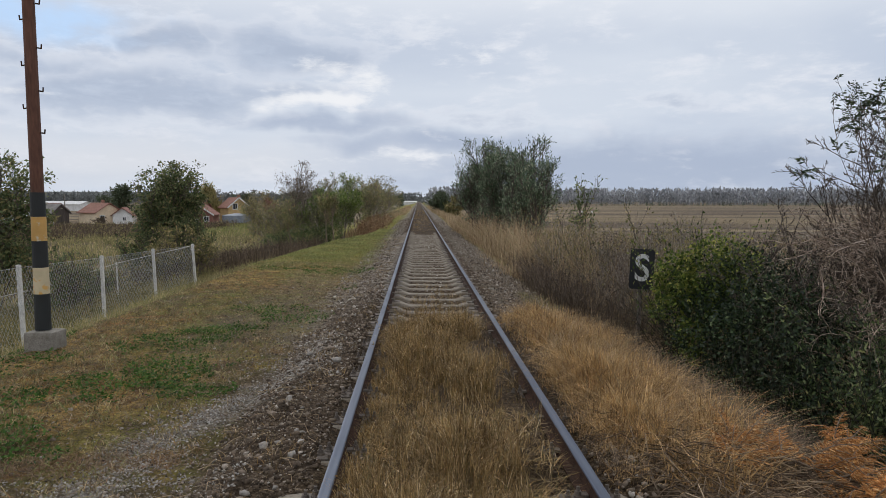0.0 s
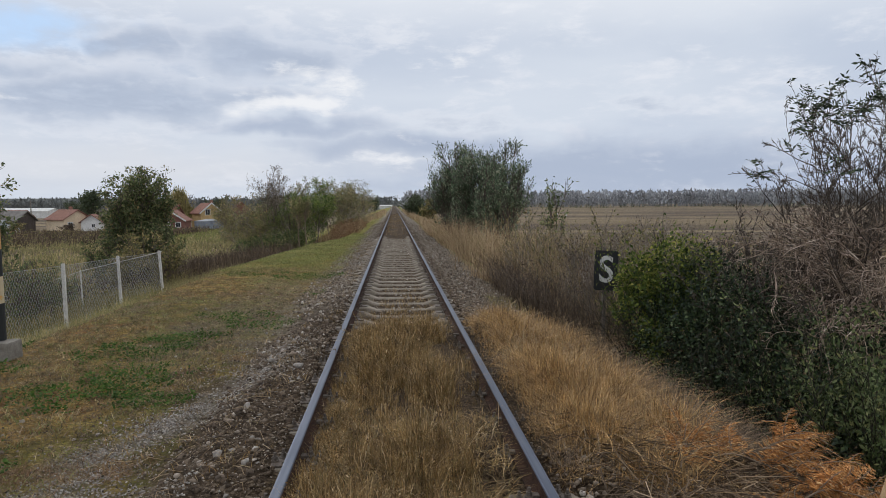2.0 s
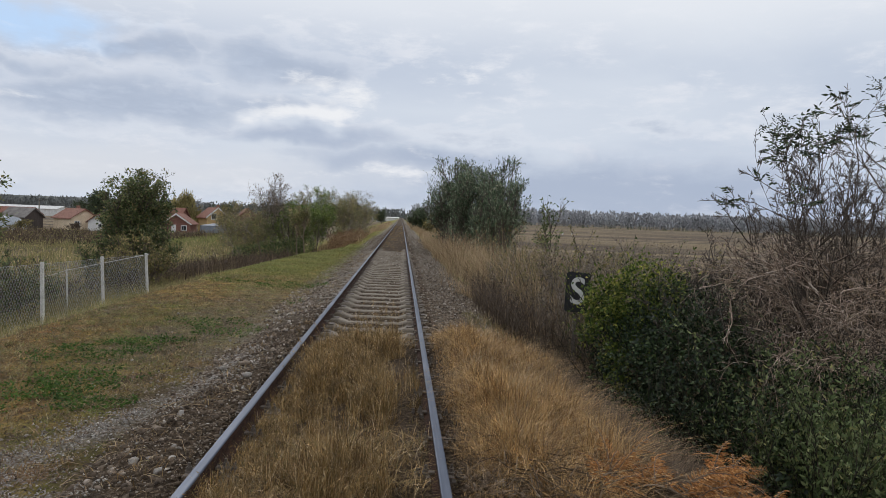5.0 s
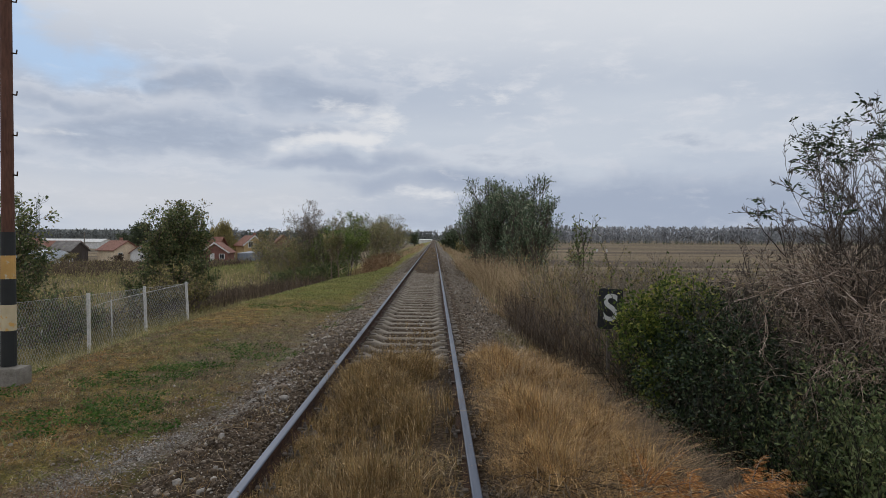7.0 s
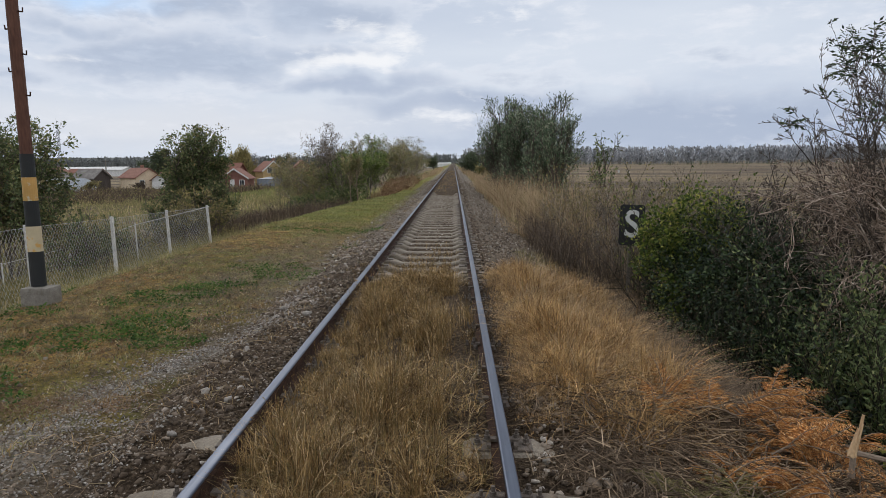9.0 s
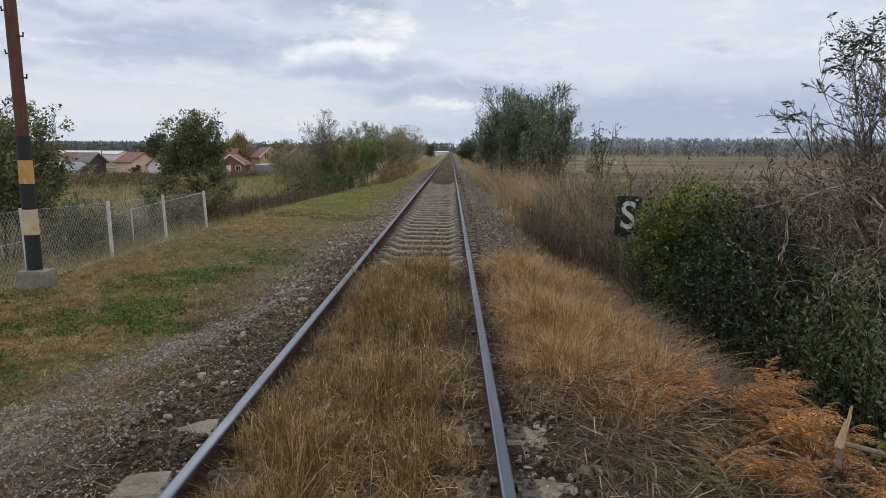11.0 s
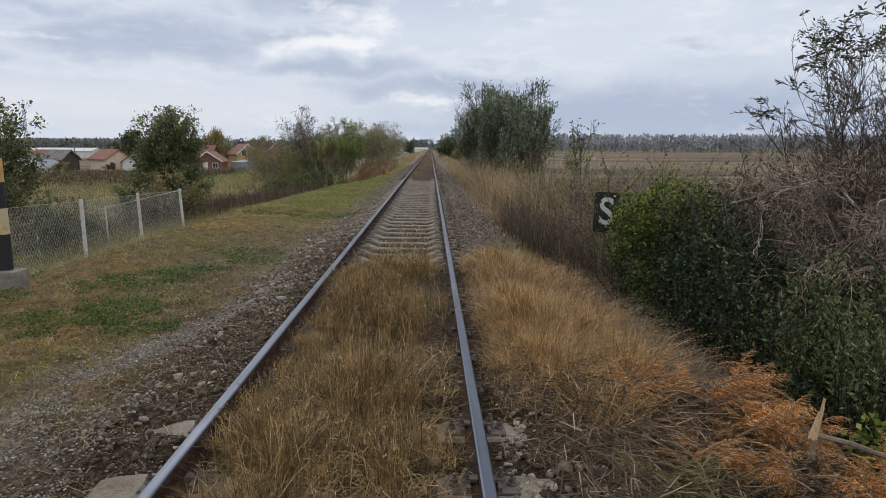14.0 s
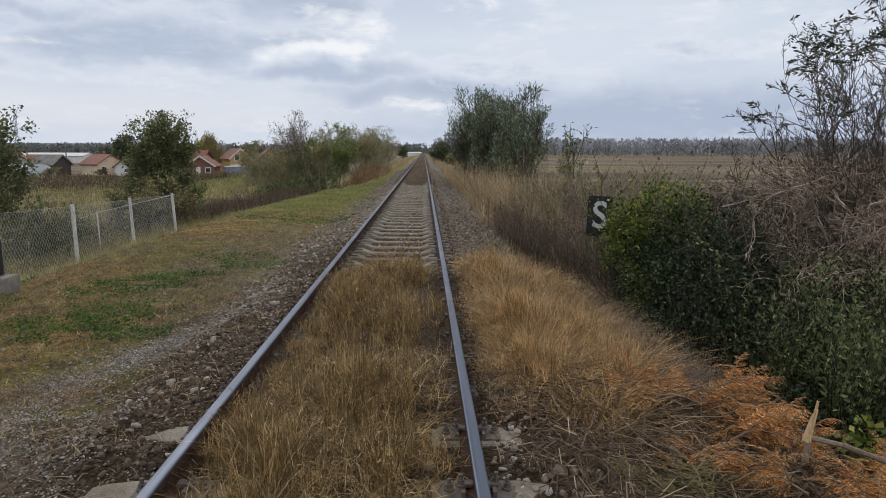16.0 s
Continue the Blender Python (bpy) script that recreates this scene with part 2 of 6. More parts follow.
def ground_material():
    m = Mat("earth_and_turf", 0.95, 0, 0.15)
    fine, mid, wide = m.noise(38, 6, 0.65), m.noise(5.5, 5), m.noise(0.9, 4)
    far = m.noise(0.011, 4, 0.6, stretch=(0.10, 1, 1), lo=0.3, hi=0.7)
    turf = m.ramp(mid, (0, (0.060, 0.045, 0.024)), (0.45, (0.14, 0.100, 0.045)), (0.8, (0.21, 0.155, 0.065)), (1, (0.16, 0.15, 0.05)))
    turf = m.mix(1.0, turf, m.ramp(fine, (0, (0.55,) * 3), (0.5, (0.95,) * 3), (1, (1.6, 1.5, 1.4))), "MULTIPLY")
    turf = m.mix(m.calc("MULTIPLY", m.attr("green"), m.noise(3.0, 6, 0.65, lo=0.25, hi=0.6)), turf, m.ramp(fine, (0, (0.045, 0.065, 0.016)), (1, (0.12, 0.15, 0.04))))
    turf = m.mix(m.calc("MULTIPLY", m.attr("russet"), m.noise(2.6, 7, 0.68, lo=0.46, hi=0.8)), turf, m.ramp(fine, (0, (0.15, 0.055, 0.022)), (1, (0.33, 0.15, 0.058))))
    soil = m.ramp(m.noise(26, 6, 0.7), (0, (0.020, 0.014, 0.009)), (0.45, (0.074, 0.051, 0.033)), (0.75, (0.165, 0.118, 0.078)), (1, (0.31, 0.25, 0.19)))
    turf = m.mix(1.0, turf, (2.1, 1.85, 1.45), "MULTIPLY")
    turf = m.mix(m.noise(2.2, 7, 0.7, lo=0.54, hi=0.78), turf, m.ramp(fine, (0, (0.035, 0.026, 0.018)), (0.6, (0.11, 0.085, 0.055)), (1, (0.24, 0.19, 0.13))))
    turf = m.mix(1.0, turf, m.ramp(m.noise(15, 5, 0.7), (0, (0.5,) * 3), (0.5, (1.0,) * 3), (1, (1.55,) * 3)), "MULTIPLY")
    c = m.mix(m.attr("soil"), turf, soil)
    vor = m.N("ShaderNodeTexVoronoi")
    vor.inputs["Scale"].default_value = 42
    m.link(m.pos, vor.inputs["Vector"])
    cell = m.N("ShaderNodeSeparateXYZ")
    m.link(vor.outputs["Color"], cell.inputs[0])
    grit = m.mix(0.6, m.ramp(fine, (0, (0.088, 0.070, 0.053)), (1, (0.40, 0.335, 0.265))), m.ramp(cell.outputs[0], (0, (0.06, 0.05, 0.04)), (0.6, (0.27, 0.235, 0.195)), (1, (0.54, 0.50, 0.45))))
    c = m.mix(m.calc("MULTIPLY", m.attr("gravel"), m.noise(3.2, 6, 0.65, lo=0.28, hi=0.52)), c, grit)
    field = m.ramp(far, (0, (0.075, 0.055, 0.044)), (0.28, (0.13, 0.098, 0.072)), (0.40, (0.30, 0.235, 0.145)), (0.52, (0.10, 0.075, 0.058)), (0.68, (0.24, 0.185, 0.115)), (0.8, (0.085, 0.064, 0.050)), (1, (0.15, 0.15, 0.07)))
    field = m.mix(1.0, field, m.ramp(wide, (0, (0.75,) * 3), (1, (1.2,) * 3)), "MULTIPLY")
    c = m.mix(m.attr("field"), c, field)
    c = m.mix(1.0, c, m.ramp(wide, (0, (0.78, 0.76, 0.74)), (1, (1.15, 1.15, 1.12))), "MULTIPLY")
    m.bump(m.calc("ADD", fine, m.calc("MULTIPLY", mid, 0.7)), 1.0, 0.03)
    return m.done(c)


M_GROUND = ground_material()


def stone_material(name, *stops):
    m = Mat(name, 0.9, 0, 0.25)
    c = m.ramp(m.island(), *stops)
    c = m.mix(1.0, c, m.ramp(m.noise(45, 5), (0, (0.6,) * 3), (1, (1.25,) * 3)), "MULTIPLY")
    m.bump(m.noise(90, 4), 0.5, 0.004)
    return m.done(c)


M_STONE = stone_material("ballast_stone", (0, (0.060, 0.045, 0.034)), (0.35, (0.175, 0.132, 0.098)), (0.65, (0.30, 0.238, 0.182)), (0.88, (0.43, 0.365, 0.30)), (1, (0.62, 0.57, 0.51)))
M_PALE = stone_material("pale_stone", (0, (0.21, 0.185, 0.16)), (0.6, (0.34, 0.31, 0.275)), (1, (0.52, 0.485, 0.44)))
M_CLOD = stone_material("earth_clod", (0, (0.045, 0.031, 0.021)), (0.6, (0.115, 0.082, 0.056)), (1, (0.21, 0.16, 0.115)))
M_CONC = plain("weathered_concrete", (0.18, 0.158, 0.13), (0.32, 0.295, 0.255), 7, 0.92, bump=0.5, fine=70)
M_SLEEP = plain("sleeper_concrete", (0.18, 0.146, 0.110), (0.34, 0.295, 0.238), 4, 0.93, bump=0.5, fine=60, local=False)
M_POST = plain("whitewashed_concrete", (0.50, 0.48, 0.45), (0.76, 0.74, 0.71), 9, 0.9, bump=0.4)
M_RUST = plain("rusty_steel", (0.028, 0.015, 0.010), (0.085, 0.042, 0.026), 12, 0.9, 0.1, bump=0.6, fine=90, local=False)
M_GREASE = plain("grimy_steel", (0.13, 0.11, 0.095), (0.24, 0.20, 0.17), 20, 0.7, 0.4, bump=0.5, fine=120)
M_WIRE = plain("galvanised_wire", (0.36, 0.36, 0.35), (0.52, 0.52, 0.51), 20, 0.55, 0.35)


def railhead_material():
    m = Mat("worn_rail_top", 0.4, 1.0, 0.5)
    streak = m.noise(30, 4, where=m.pos, stretch=(1, 0.03, 1))
    c = m.mix(streak, (0.07, 0.082, 0.115), (0.13, 0.148, 0.19))
    r = m.N("ShaderNodeMapRange")
    r.inputs[3].default_value, r.inputs[4].default_value = 0.36, 0.52
    m.link(m.noise(14, 4, stretch=(1, 0.1, 1)), r.inputs[0])
    m.link(r.outputs[0], m.b.inputs["Roughness"])
    return m.done(c)


M_HEAD = railhead_material()
M_POLEWOOD = plain("weathered_brown_steel_pole", (0.085, 0.036, 0.024), (0.16, 0.075, 0.05), 5, 0.75, 0.0, bump=0.4, fine=40, stretch=(1, 1, 0.2))


def paint(name, col, under, chips=0.62):
    m = Mat(name, 0.6, 0, 0.4)
    n = m.noise(11, 7, 0.65, where=m.local(), lo=chips, hi=chips + 0.05)
    c = m.mix(n, m.mix(m.noise(5, 4, where=m.local()), col, tuple(v * 0.72 for v in col)), under)
    m.bump(n, 0.3, 0.004)
    return m.done(c)


M_BLACKP = paint("black_paint", (0.022, 0.024, 0.024), (0.08, 0.07, 0.06), 0.66)
M_YELLOWP = paint("faded_orange_paint", (0.62, 0.36, 0.11), (0.55, 0.48, 0.36), 0.56)
M_CREAMP = paint("cream_paint", (0.68, 0.56, 0.36), (0.62, 0.36, 0.11), 0.57)
M_SIGNB = paint("black_enamel", (0.018, 0.019, 0.022), (0.06, 0.05, 0.04), 0.70)
M_SIGNW = paint("white_enamel", (0.72, 0.72, 0.70), (0.45, 0.42, 0.38), 0.64)

M_STRAW = foliage("dry_golden_grass", (0, (0.104, 0.055, 0.021)), (0.3, (0.285, 0.160, 0.060)), (0.65, (0.455, 0.285, 0.114)), (0.9, (0.626, 0.421, 0.204)), (1, (0.189, 0.148, 0.059)), gain=1.1, scale=9, low=0.32, high=1.65, through=0.12)
M_MIXED = foliage("half_dry_grass", (0, (0.050, 0.030, 0.013)), (0.3, (0.190, 0.112, 0.042)), (0.55, (0.360, 0.225, 0.085)), (0.70, (0.135, 0.118, 0.045)), (0.80, (0.27, 0.175, 0.068)), (0.92, (0.54, 0.375, 0.180)), (1, (0.70, 0.545, 0.345)), gain=1.1, scale=7, low=0.45, high=1.5, through=0.10)
M_REED = foliage("tall_tan_grass", (0, (0.16, 0.105, 0.062)), (0.5, (0.34, 0.24, 0.140)), (0.85, (0.48, 0.365, 0.225)), (1, (0.20, 0.18, 0.08)), gain=1.25, scale=0.6, through=0.25)
M_TURFB = foliage("short_turf", (0, (0.045, 0.050, 0.018)), (0.25, (0.115, 0.092, 0.042)), (0.5, (0.18, 0.145, 0.066)), (0.7, (0.27, 0.215, 0.115)), (0.85, (0.20, 0.105, 0.052)), (1, (0.095, 0.125, 0.032)), gain=1.9, scale=5, low=0.3, high=1.6)
M_TURFG = foliage("green_turf", (0, (0.070, 0.086, 0.024)), (0.6, (0.13, 0.138, 0.046)), (1, (0.21, 0.185, 0.082)), gain=1.95, scale=0.7)
M_WEED = foliage("green_weed_leaves", (0, (0.030, 0.066, 0.012)), (0.6, (0.060, 0.120, 0.022)), (1, (0.13, 0.19, 0.045)), scale=3, gain=1.2, through=0.3)
M_BARK = plain("grey_brown_bark", (0.085, 0.066, 0.054), (0.17, 0.135, 0.11), 9, 0.9, fine=60, local=False)
M_TWIG = foliage("bare_twigs", (0, (0.060, 0.048, 0.040)), (0.5, (0.135, 0.112, 0.092)), (0.85, (0.22, 0.188, 0.155)), (1, (0.32, 0.28, 0.235)), through=0.0, rough=0.8, gain=1.6, scale=1.2)
M_DARKLEAF = foliage("dark_bramble_leaves", (0, (0.006, 0.013, 0.005)), (0.5, (0.018, 0.035, 0.012)), (0.82, (0.050, 0.080, 0.028)), (1, (0.15, 0.19, 0.08)), scale=2.2, low=0.45, high=1.4, gain=1.0, through=0.10, rough=0.5, spec=0.35)
M_LIMELEAF = foliage("yellow_green_leaves", (0, (0.030, 0.050, 0.012)), (0.5, (0.085, 0.118, 0.024)), (0.85, (0.18, 0.20, 0.042)), (1, (0.34, 0.31, 0.08)), scale=5, low=0.5, high=1.4, gain=1.5, through=0.35)
M_PRIVET = foliage("grey_green_leaves", (0, (0.040, 0.058, 0.022)), (0.5, (0.080, 0.105, 0.040)), (0.85, (0.15, 0.17, 0.075)), (1, (0.22, 0.21, 0.08)), scale=2, low=0.5, gain=1.65, through=0.3)
M_WILLOW = foliage("willow_leaves", (0, (0.042, 0.066, 0.036)), (0.5, (0.100, 0.138, 0.082)), (0.85, (0.20, 0.235, 0.160)), (1, (0.31, 0.32, 0.22)), scale=0.9, low=0.55, gain=1.6, through=0.35)
M_FRESH = foliage("fresh_green_leaves", (0, (0.050, 0.085, 0.022)), (0.5, (0.105, 0.155, 0.040)), (0.85, (0.19, 0.225, 0.07)), (1, (0.34, 0.31, 0.10)), scale=0.8, gain=1.5, through=0.4)
M_ELDERWOOD = foliage("elder_bark", (0, (0.040, 0.031, 0.025)), (0.5, (0.095, 0.075, 0.060)), (0.85, (0.16, 0.130, 0.105)), (1, (0.25, 0.21, 0.175)), through=0.0, rough=0.85, gain=0.95, scale=1.2)
M_HEDGE = foliage("autumn_shrub_leaves", (0, (0.075, 0.080, 0.038)), (0.5, (0.13, 0.135, 0.062)), (0.85, (0.20, 0.165, 0.085)), (1, (0.28, 0.18, 0.09)), scale=0.5, gain=2.1, through=0.4)
M_BUSHG = foliage("deep_green_leaves", (0, (0.032, 0.044, 0.020)), (0.5, (0.065, 0.080, 0.034)), (0.85, (0.12, 0.125, 0.055)), (1, (0.17, 0.125, 0.06)), scale=1, gain=2.15, through=0.35)
M_RUSTLEAF = foliage("russet_scrub", (0, (0.13, 0.070, 0.038)), (0.6, (0.21, 0.125, 0.068)), (1, (0.30, 0.21, 0.12)), scale=0.5, gain=1.25, through=0.3)
M_HEATH = foliage("dead_brown_weeds", (0, (0.065, 0.046, 0.034)), (0.6, (0.125, 0.090, 0.064)), (1, (0.22, 0.165, 0.11)), scale=0.6, low=0.5, gain=1.1, through=0.15)
M_OLIVE = foliage("olive_weeds", (0, (0.060, 0.060, 0.024)), (0.5, (0.115, 0.105, 0.042)), (0.8, (0.17, 0.135, 0.06)), (1, (0.24, 0.19, 0.10)), scale=0.4, gain=2.0, through=0.35)
M_FERN = foliage("orange_dead_fronds", (0, (0.15, 0.060, 0.020)), (0.4, (0.36, 0.155, 0.045)), (0.8, (0.50, 0.26, 0.09)), (1, (0.60, 0.42, 0.22)), gain=1.38, scale=5, low=0.55, high=1.35, through=0.2)
M_WEEPING = foliage("yellowing_willow_leaves", (0, (0.15, 0.135, 0.055)), (1, (0.26, 0.22, 0.10)), scale=0.5, gain=1.8, through=0.4)
M_FARTREE = foliage("distant_leaves", (0, (0.040, 0.055, 0.030)), (1, (0.085, 0.098, 0.055)), scale=0.1, gain=1.5, through=0.2)
# bare crowns paler and bluer than bark: aerial haze is mixed into the colour
M_FARBARE = foliage("haze_tinted_bare_crowns", (0, (0.17, 0.175, 0.185)), (0.6, (0.22, 0.225, 0.235)), (1, (0.28, 0.28, 0.285)), scale=0.02, gain=1.7, through=0)
M_FARHILL = plain("wooded_hill", (0.085, 0.095, 0.085), (0.15, 0.155, 0.14), 0.03, 1.0, fine=0.2, local=False)
M_SPLIT = plain("freshly_split_wood", (0.42, 0.27, 0.14), (0.62, 0.45, 0.27), 12, 0.8, stretch=(1, 1, 0.15), fine=80)
M_DEADWOOD = plain("dead_grey_wood", (0.17, 0.125, 0.09), (0.30, 0.235, 0.175), 9, 0.9, local=False)
M_MEADOW = foliage("meadow_grass", (0, (0.075, 0.078, 0.032)), (0.5, (0.13, 0.118, 0.052)), (0.85, (0.19, 0.15, 0.075)), (1, (0.25, 0.20, 0.11)), scale=0.3, low=0.55, high=1.4, gain=2.3, through=0.3)
# the grey-blue haze of distance is painted into this leaf colour
M_FARWOOD = foliage("haze_tinted_wood", (0, (0.115, 0.125, 0.125)), (1, (0.18, 0.185, 0.175)), scale=0.02, gain=1.2, through=0.0)
M_DUFF = foliage("brown_litter", (0, (0.055, 0.038, 0.026)), (0.6, (0.13, 0.092, 0.060)), (0.9, (0.24, 0.175, 0.115)), (1, (0.40, 0.30, 0.20)), through=0.05, rough=0.9, gain=1.25, scale=2)
M_ELDER = foliage("elder_leaflets", (0, (0.022, 0.036, 0.020)), (0.6, (0.048, 0.070, 0.036)), (1, (0.12, 0.145, 0.07)), through=0.25, gain=1.0, scale=2)
# twig colour darkened to stand in for the shade among the leaves
M_DARKTWIG = foliage("shade_darkened_stems", (0, (0.018, 0.017, 0.011)), (0.6, (0.040, 0.036, 0.024)), (1, (0.10, 0.085, 0.06)), through=0.0, rough=0.85, gain=1.0, scale=1.5)
M_CANE = foliage("arching_dead_canes", (0, (0.10, 0.070, 0.050)), (0.4, (0.21, 0.152, 0.112)), (0.8, (0.34, 0.262, 0.205)), (1, (0.48, 0.395, 0.325)), through=0.0, rough=0.75, gain=1.2, scale=1.6)

# ---------------------------------------------------------------- mesh helpers
RNG = np.random.default_rng(7)


def npmesh(name, verts, tris=None, quads=None, mat=None, smooth=False):
    verts = np.asarray(verts, np.float32).reshape(-1, 3)
    tris = np.zeros((0, 3), np.int32) if tris is None else np.asarray(tris, np.int32).reshape(-1, 3)
    quads = np.zeros((0, 4), np.int32) if quads is None else np.asarray(quads, np.int32).reshape(-1, 4)
    me = bpy.data.meshes.new(name)
    me.vertices.add(len(verts))
    me.vertices.foreach_set("co", verts.ravel())
    loops = np.concatenate([tris.ravel(), quads.ravel()]).astype(np.int32)
    me.loops.add(len(loops))
    me.loops.foreach_set("vertex_index", loops)
    starts = np.concatenate([np.arange(len(tris)) * 3, len(tris) * 3 + np.arange(len(quads)) * 4]).astype(np.int32)
    me.polygons.add(len(starts))
    me.polygons.foreach_set("loop_start", starts)
    if smooth:
        me.polygons.foreach_set("use_smooth", np.ones(len(starts), bool))
    me.update(calc_edges=True)
    me.validate()
    if mat:
        me.materials.append(mat)
    return me


def part(name, bm, material, parent=None, label=""):
    """A bmesh or mesh as one mesh object under a thing or part."""
    if isinstance(bm, bmesh.types.BMesh):
        me = bpy.data.meshes.new(name)
        bm.to_mesh(me)
        bm.free()
    else:
        me = bm
    if material and not me.materials:
        me.materials.append(material)
    ob = new(name, me)
    ob.parent = parent
    return tagged(ob, label)


def thing(name, place, label, category, group="", kind=""):
    ob = new(name)
    ob.location = place
    ob.empty_display_size = 0.1
    return tagged(ob, label, category, group, kind)


def box(bm, size, at=(0, 0, 0), bevel=0.0, turn=None):
    """A block with bevelled edges, added to bm."""
    m = Matrix.Translation(at) @ (turn.to_4x4() if turn else Matrix()) @ Matrix.Diagonal((*size, 1))
    r = bmesh.ops.create_cube(bm, size=1.0, matrix=m)
    if bevel:
        edges = list({e for v in r["verts"] for e in v.link_edges})
        bmesh.ops.bevel(bm, geom=edges, offset=bevel, segments=2, affect="EDGES", profile=0.7)
    return bm


def rod(bm, a, b, r0, r1=None, sides=10):
    """A tapered round bar from a to b."""
    a, b = Vector(a), Vector(b)
    d = b - a
    q = d.to_track_quat("Z", "Y").to_matrix().to_4x4()
    bmesh.ops.create_cone(bm, cap_ends=True, segments=sides, radius1=r0, radius2=r0 if r1 is None else r1, depth=d.length, matrix=Matrix.Translation((a + b) / 2) @ q)
    return bm


def tubes(p0, p1, r0, r1, k=4):
    """Many tapered bars at once: verts and quads."""
    p0, p1 = np.asarray(p0, float).reshape(-1, 3), np.asarray(p1, float).reshape(-1, 3)
    n = len(p0)
    r0, r1 = np.broadcast_to(r0, n)[:, None, None], np.broadcast_to(r1, n)[:, None, None]
    d = p1 - p0
    d /= np.linalg.norm(d, axis=1, keepdims=True) + 1e-9
    ref = np.where(np.abs(d[:, 2:3]) < 0.9, [[0, 0, 1.0]], [[1.0, 0, 0]])
    u = np.cross(d, ref)
    u /= np.linalg.norm(u, axis=1, keepdims=True) + 1e-9
    w = np.cross(d, u)
    a = np.arange(k) / k * 2 * np.pi
    ring = np.cos(a)[None, :, None] * u[:, None] + np.sin(a)[None, :, None] * w[:, None]
    v = np.concatenate([p0[:, None] + ring * r0, p1[:, None] + ring * r1], 1)
    i = np.arange(k)
    f = np.stack([i, (i + 1) % k, k + (i + 1) % k, k + i], 1)
    q = f[None] + (np.arange(n) * 2 * k)[:, None, None]
    return v.reshape(-1, 3), q.reshape(-1, 4)


def blades(base, height, width, lean, azimuth, droop=0.6):
    """Curved grass blades: verts, tris, quads. lean: how far the tip goes sideways, as a share of the height."""
    n = len(base)
    h, w = np.broadcast_to(height, n), np.broadcast_to(width, n)
    side = np.stack([np.cos(azimuth), np.sin(azimuth), 0 * azimuth], 1)
    face = azimuth + RNG.uniform(-1.2, 1.2, n) + np.pi / 2
    across = np.stack([np.cos(face), np.sin(face), 0 * face], 1)
    out = []
    for s, ww in ((0.0, 1.0), (0.4, 0.85), (0.75, 0.6)):
        p = base + side * (lean * h * s**1.8)[:, None]
        p[:, 2] += h * (s - droop * 0.35 * lean * s**3)
        out += [p - across * (w * ww / 2)[:, None], p + across * (w * ww / 2)[:, None]]
    p = base + side * (lean * h)[:, None]
    p[:, 2] += h * (1 - droop * 0.35 * lean)
    out.append(p)
    v = np.stack(out, 1)
    o = (np.arange(n) * 7)[:, None]
    quads = np.concatenate([o + [0, 1, 3, 2], o + [2, 3, 5, 4]])
    return v.reshape(-1, 3), o + [4, 5, 6], quads


def leaf_cloud(at, along, size, aspect=0.5, fold=0.25, rng=RNG):
    """Folded leaves at given places, pointing along given ways: verts and tris."""
    n = len(at)
    along = along / (np.linalg.norm(along, axis=1, keepdims=True) + 1e-9)
    rnd = rng.normal(size=(n, 3))
    u = np.cross(along, rnd)
    u /= np.linalg.norm(u, axis=1, keepdims=True) + 1e-9
    w = np.cross(along, u)
    s = np.broadcast_to(size, n)[:, None]
    mid = at + along * s * 0.45
    v = np.stack([at, mid + u * s * aspect / 2 + w * s * fold * 0.4, at + along * s, mid - u * s * aspect / 2 + w * s * fold * 0.4], 1)
    o = (np.arange(n) * 4)[:, None]
    return v.reshape(-1, 3), np.concatenate([o + [0, 1, 2], o + [0, 2, 3]])


def grow(rng, stems, depth=3, kids=(4, 6), shrink=0.55, angle=40, bend=0.25, lift=0.15, pieces=5, thin=0.55, start=0.25):
    """Branching wood. stems: list of (base, way, length, radius). Returns segments p0, p1, r0, r1, level and the twig points with their ways."""
    segs, tips = [], []
    todo = [(np.array(b, float), np.array(d, float) / np.linalg.norm(d), l, r, 0) for b, d, l, r in stems]
    while todo:
        p, d, l, r, lev = todo.pop()
        n = max(2, pieces - lev)
        line = [(p, d)]
        for k in range(n):
            d = d + rng.normal(size=3) * bend / n * 1.6
            d[2] += lift / n
            d /= np.linalg.norm(d)
            q = p + d * l / n
            ra, rb = r * (1 - 0.75 * k / n), r * (1 - 0.75 * (k + 1) / n)
            segs.append((*p, *q, ra, rb, lev))
            p = q
            line.append((p, d))
            if lev >= depth - 1:
                tips.append((*p, *d))
        if lev < depth:
            for _ in range(rng.integers(kids[0], kids[1] + 1)):
                f = rng.uniform(start, 1.0) * n
                i = min(int(f), n - 1)
                b, dd = line[i][0] + (line[i + 1][0] - line[i][0]) * (f - i), line[i][1]
                side = np.cross(dd, rng.normal(size=3))
                side /= np.linalg.norm(side) + 1e-9
                a = radians(angle) * rng.uniform(0.6, 1.35)
                todo.append((b, dd * math.cos(a) + side * math.sin(a), l * shrink * rng.uniform(0.6, 1.2) * (1.15 - 0.4 * f / n), r * thin, lev + 1))
    s = np.array(segs)
    return s, np.array(tips)


def wood_mesh(name, s, mat, k=4, least=0.0):
    v, q = tubes(s[:, :3], s[:, 3:6], np.maximum(s[:, 6], least), np.maximum(s[:, 7], least * 0.7), k)
    return npmesh(name, v, None, q, mat)


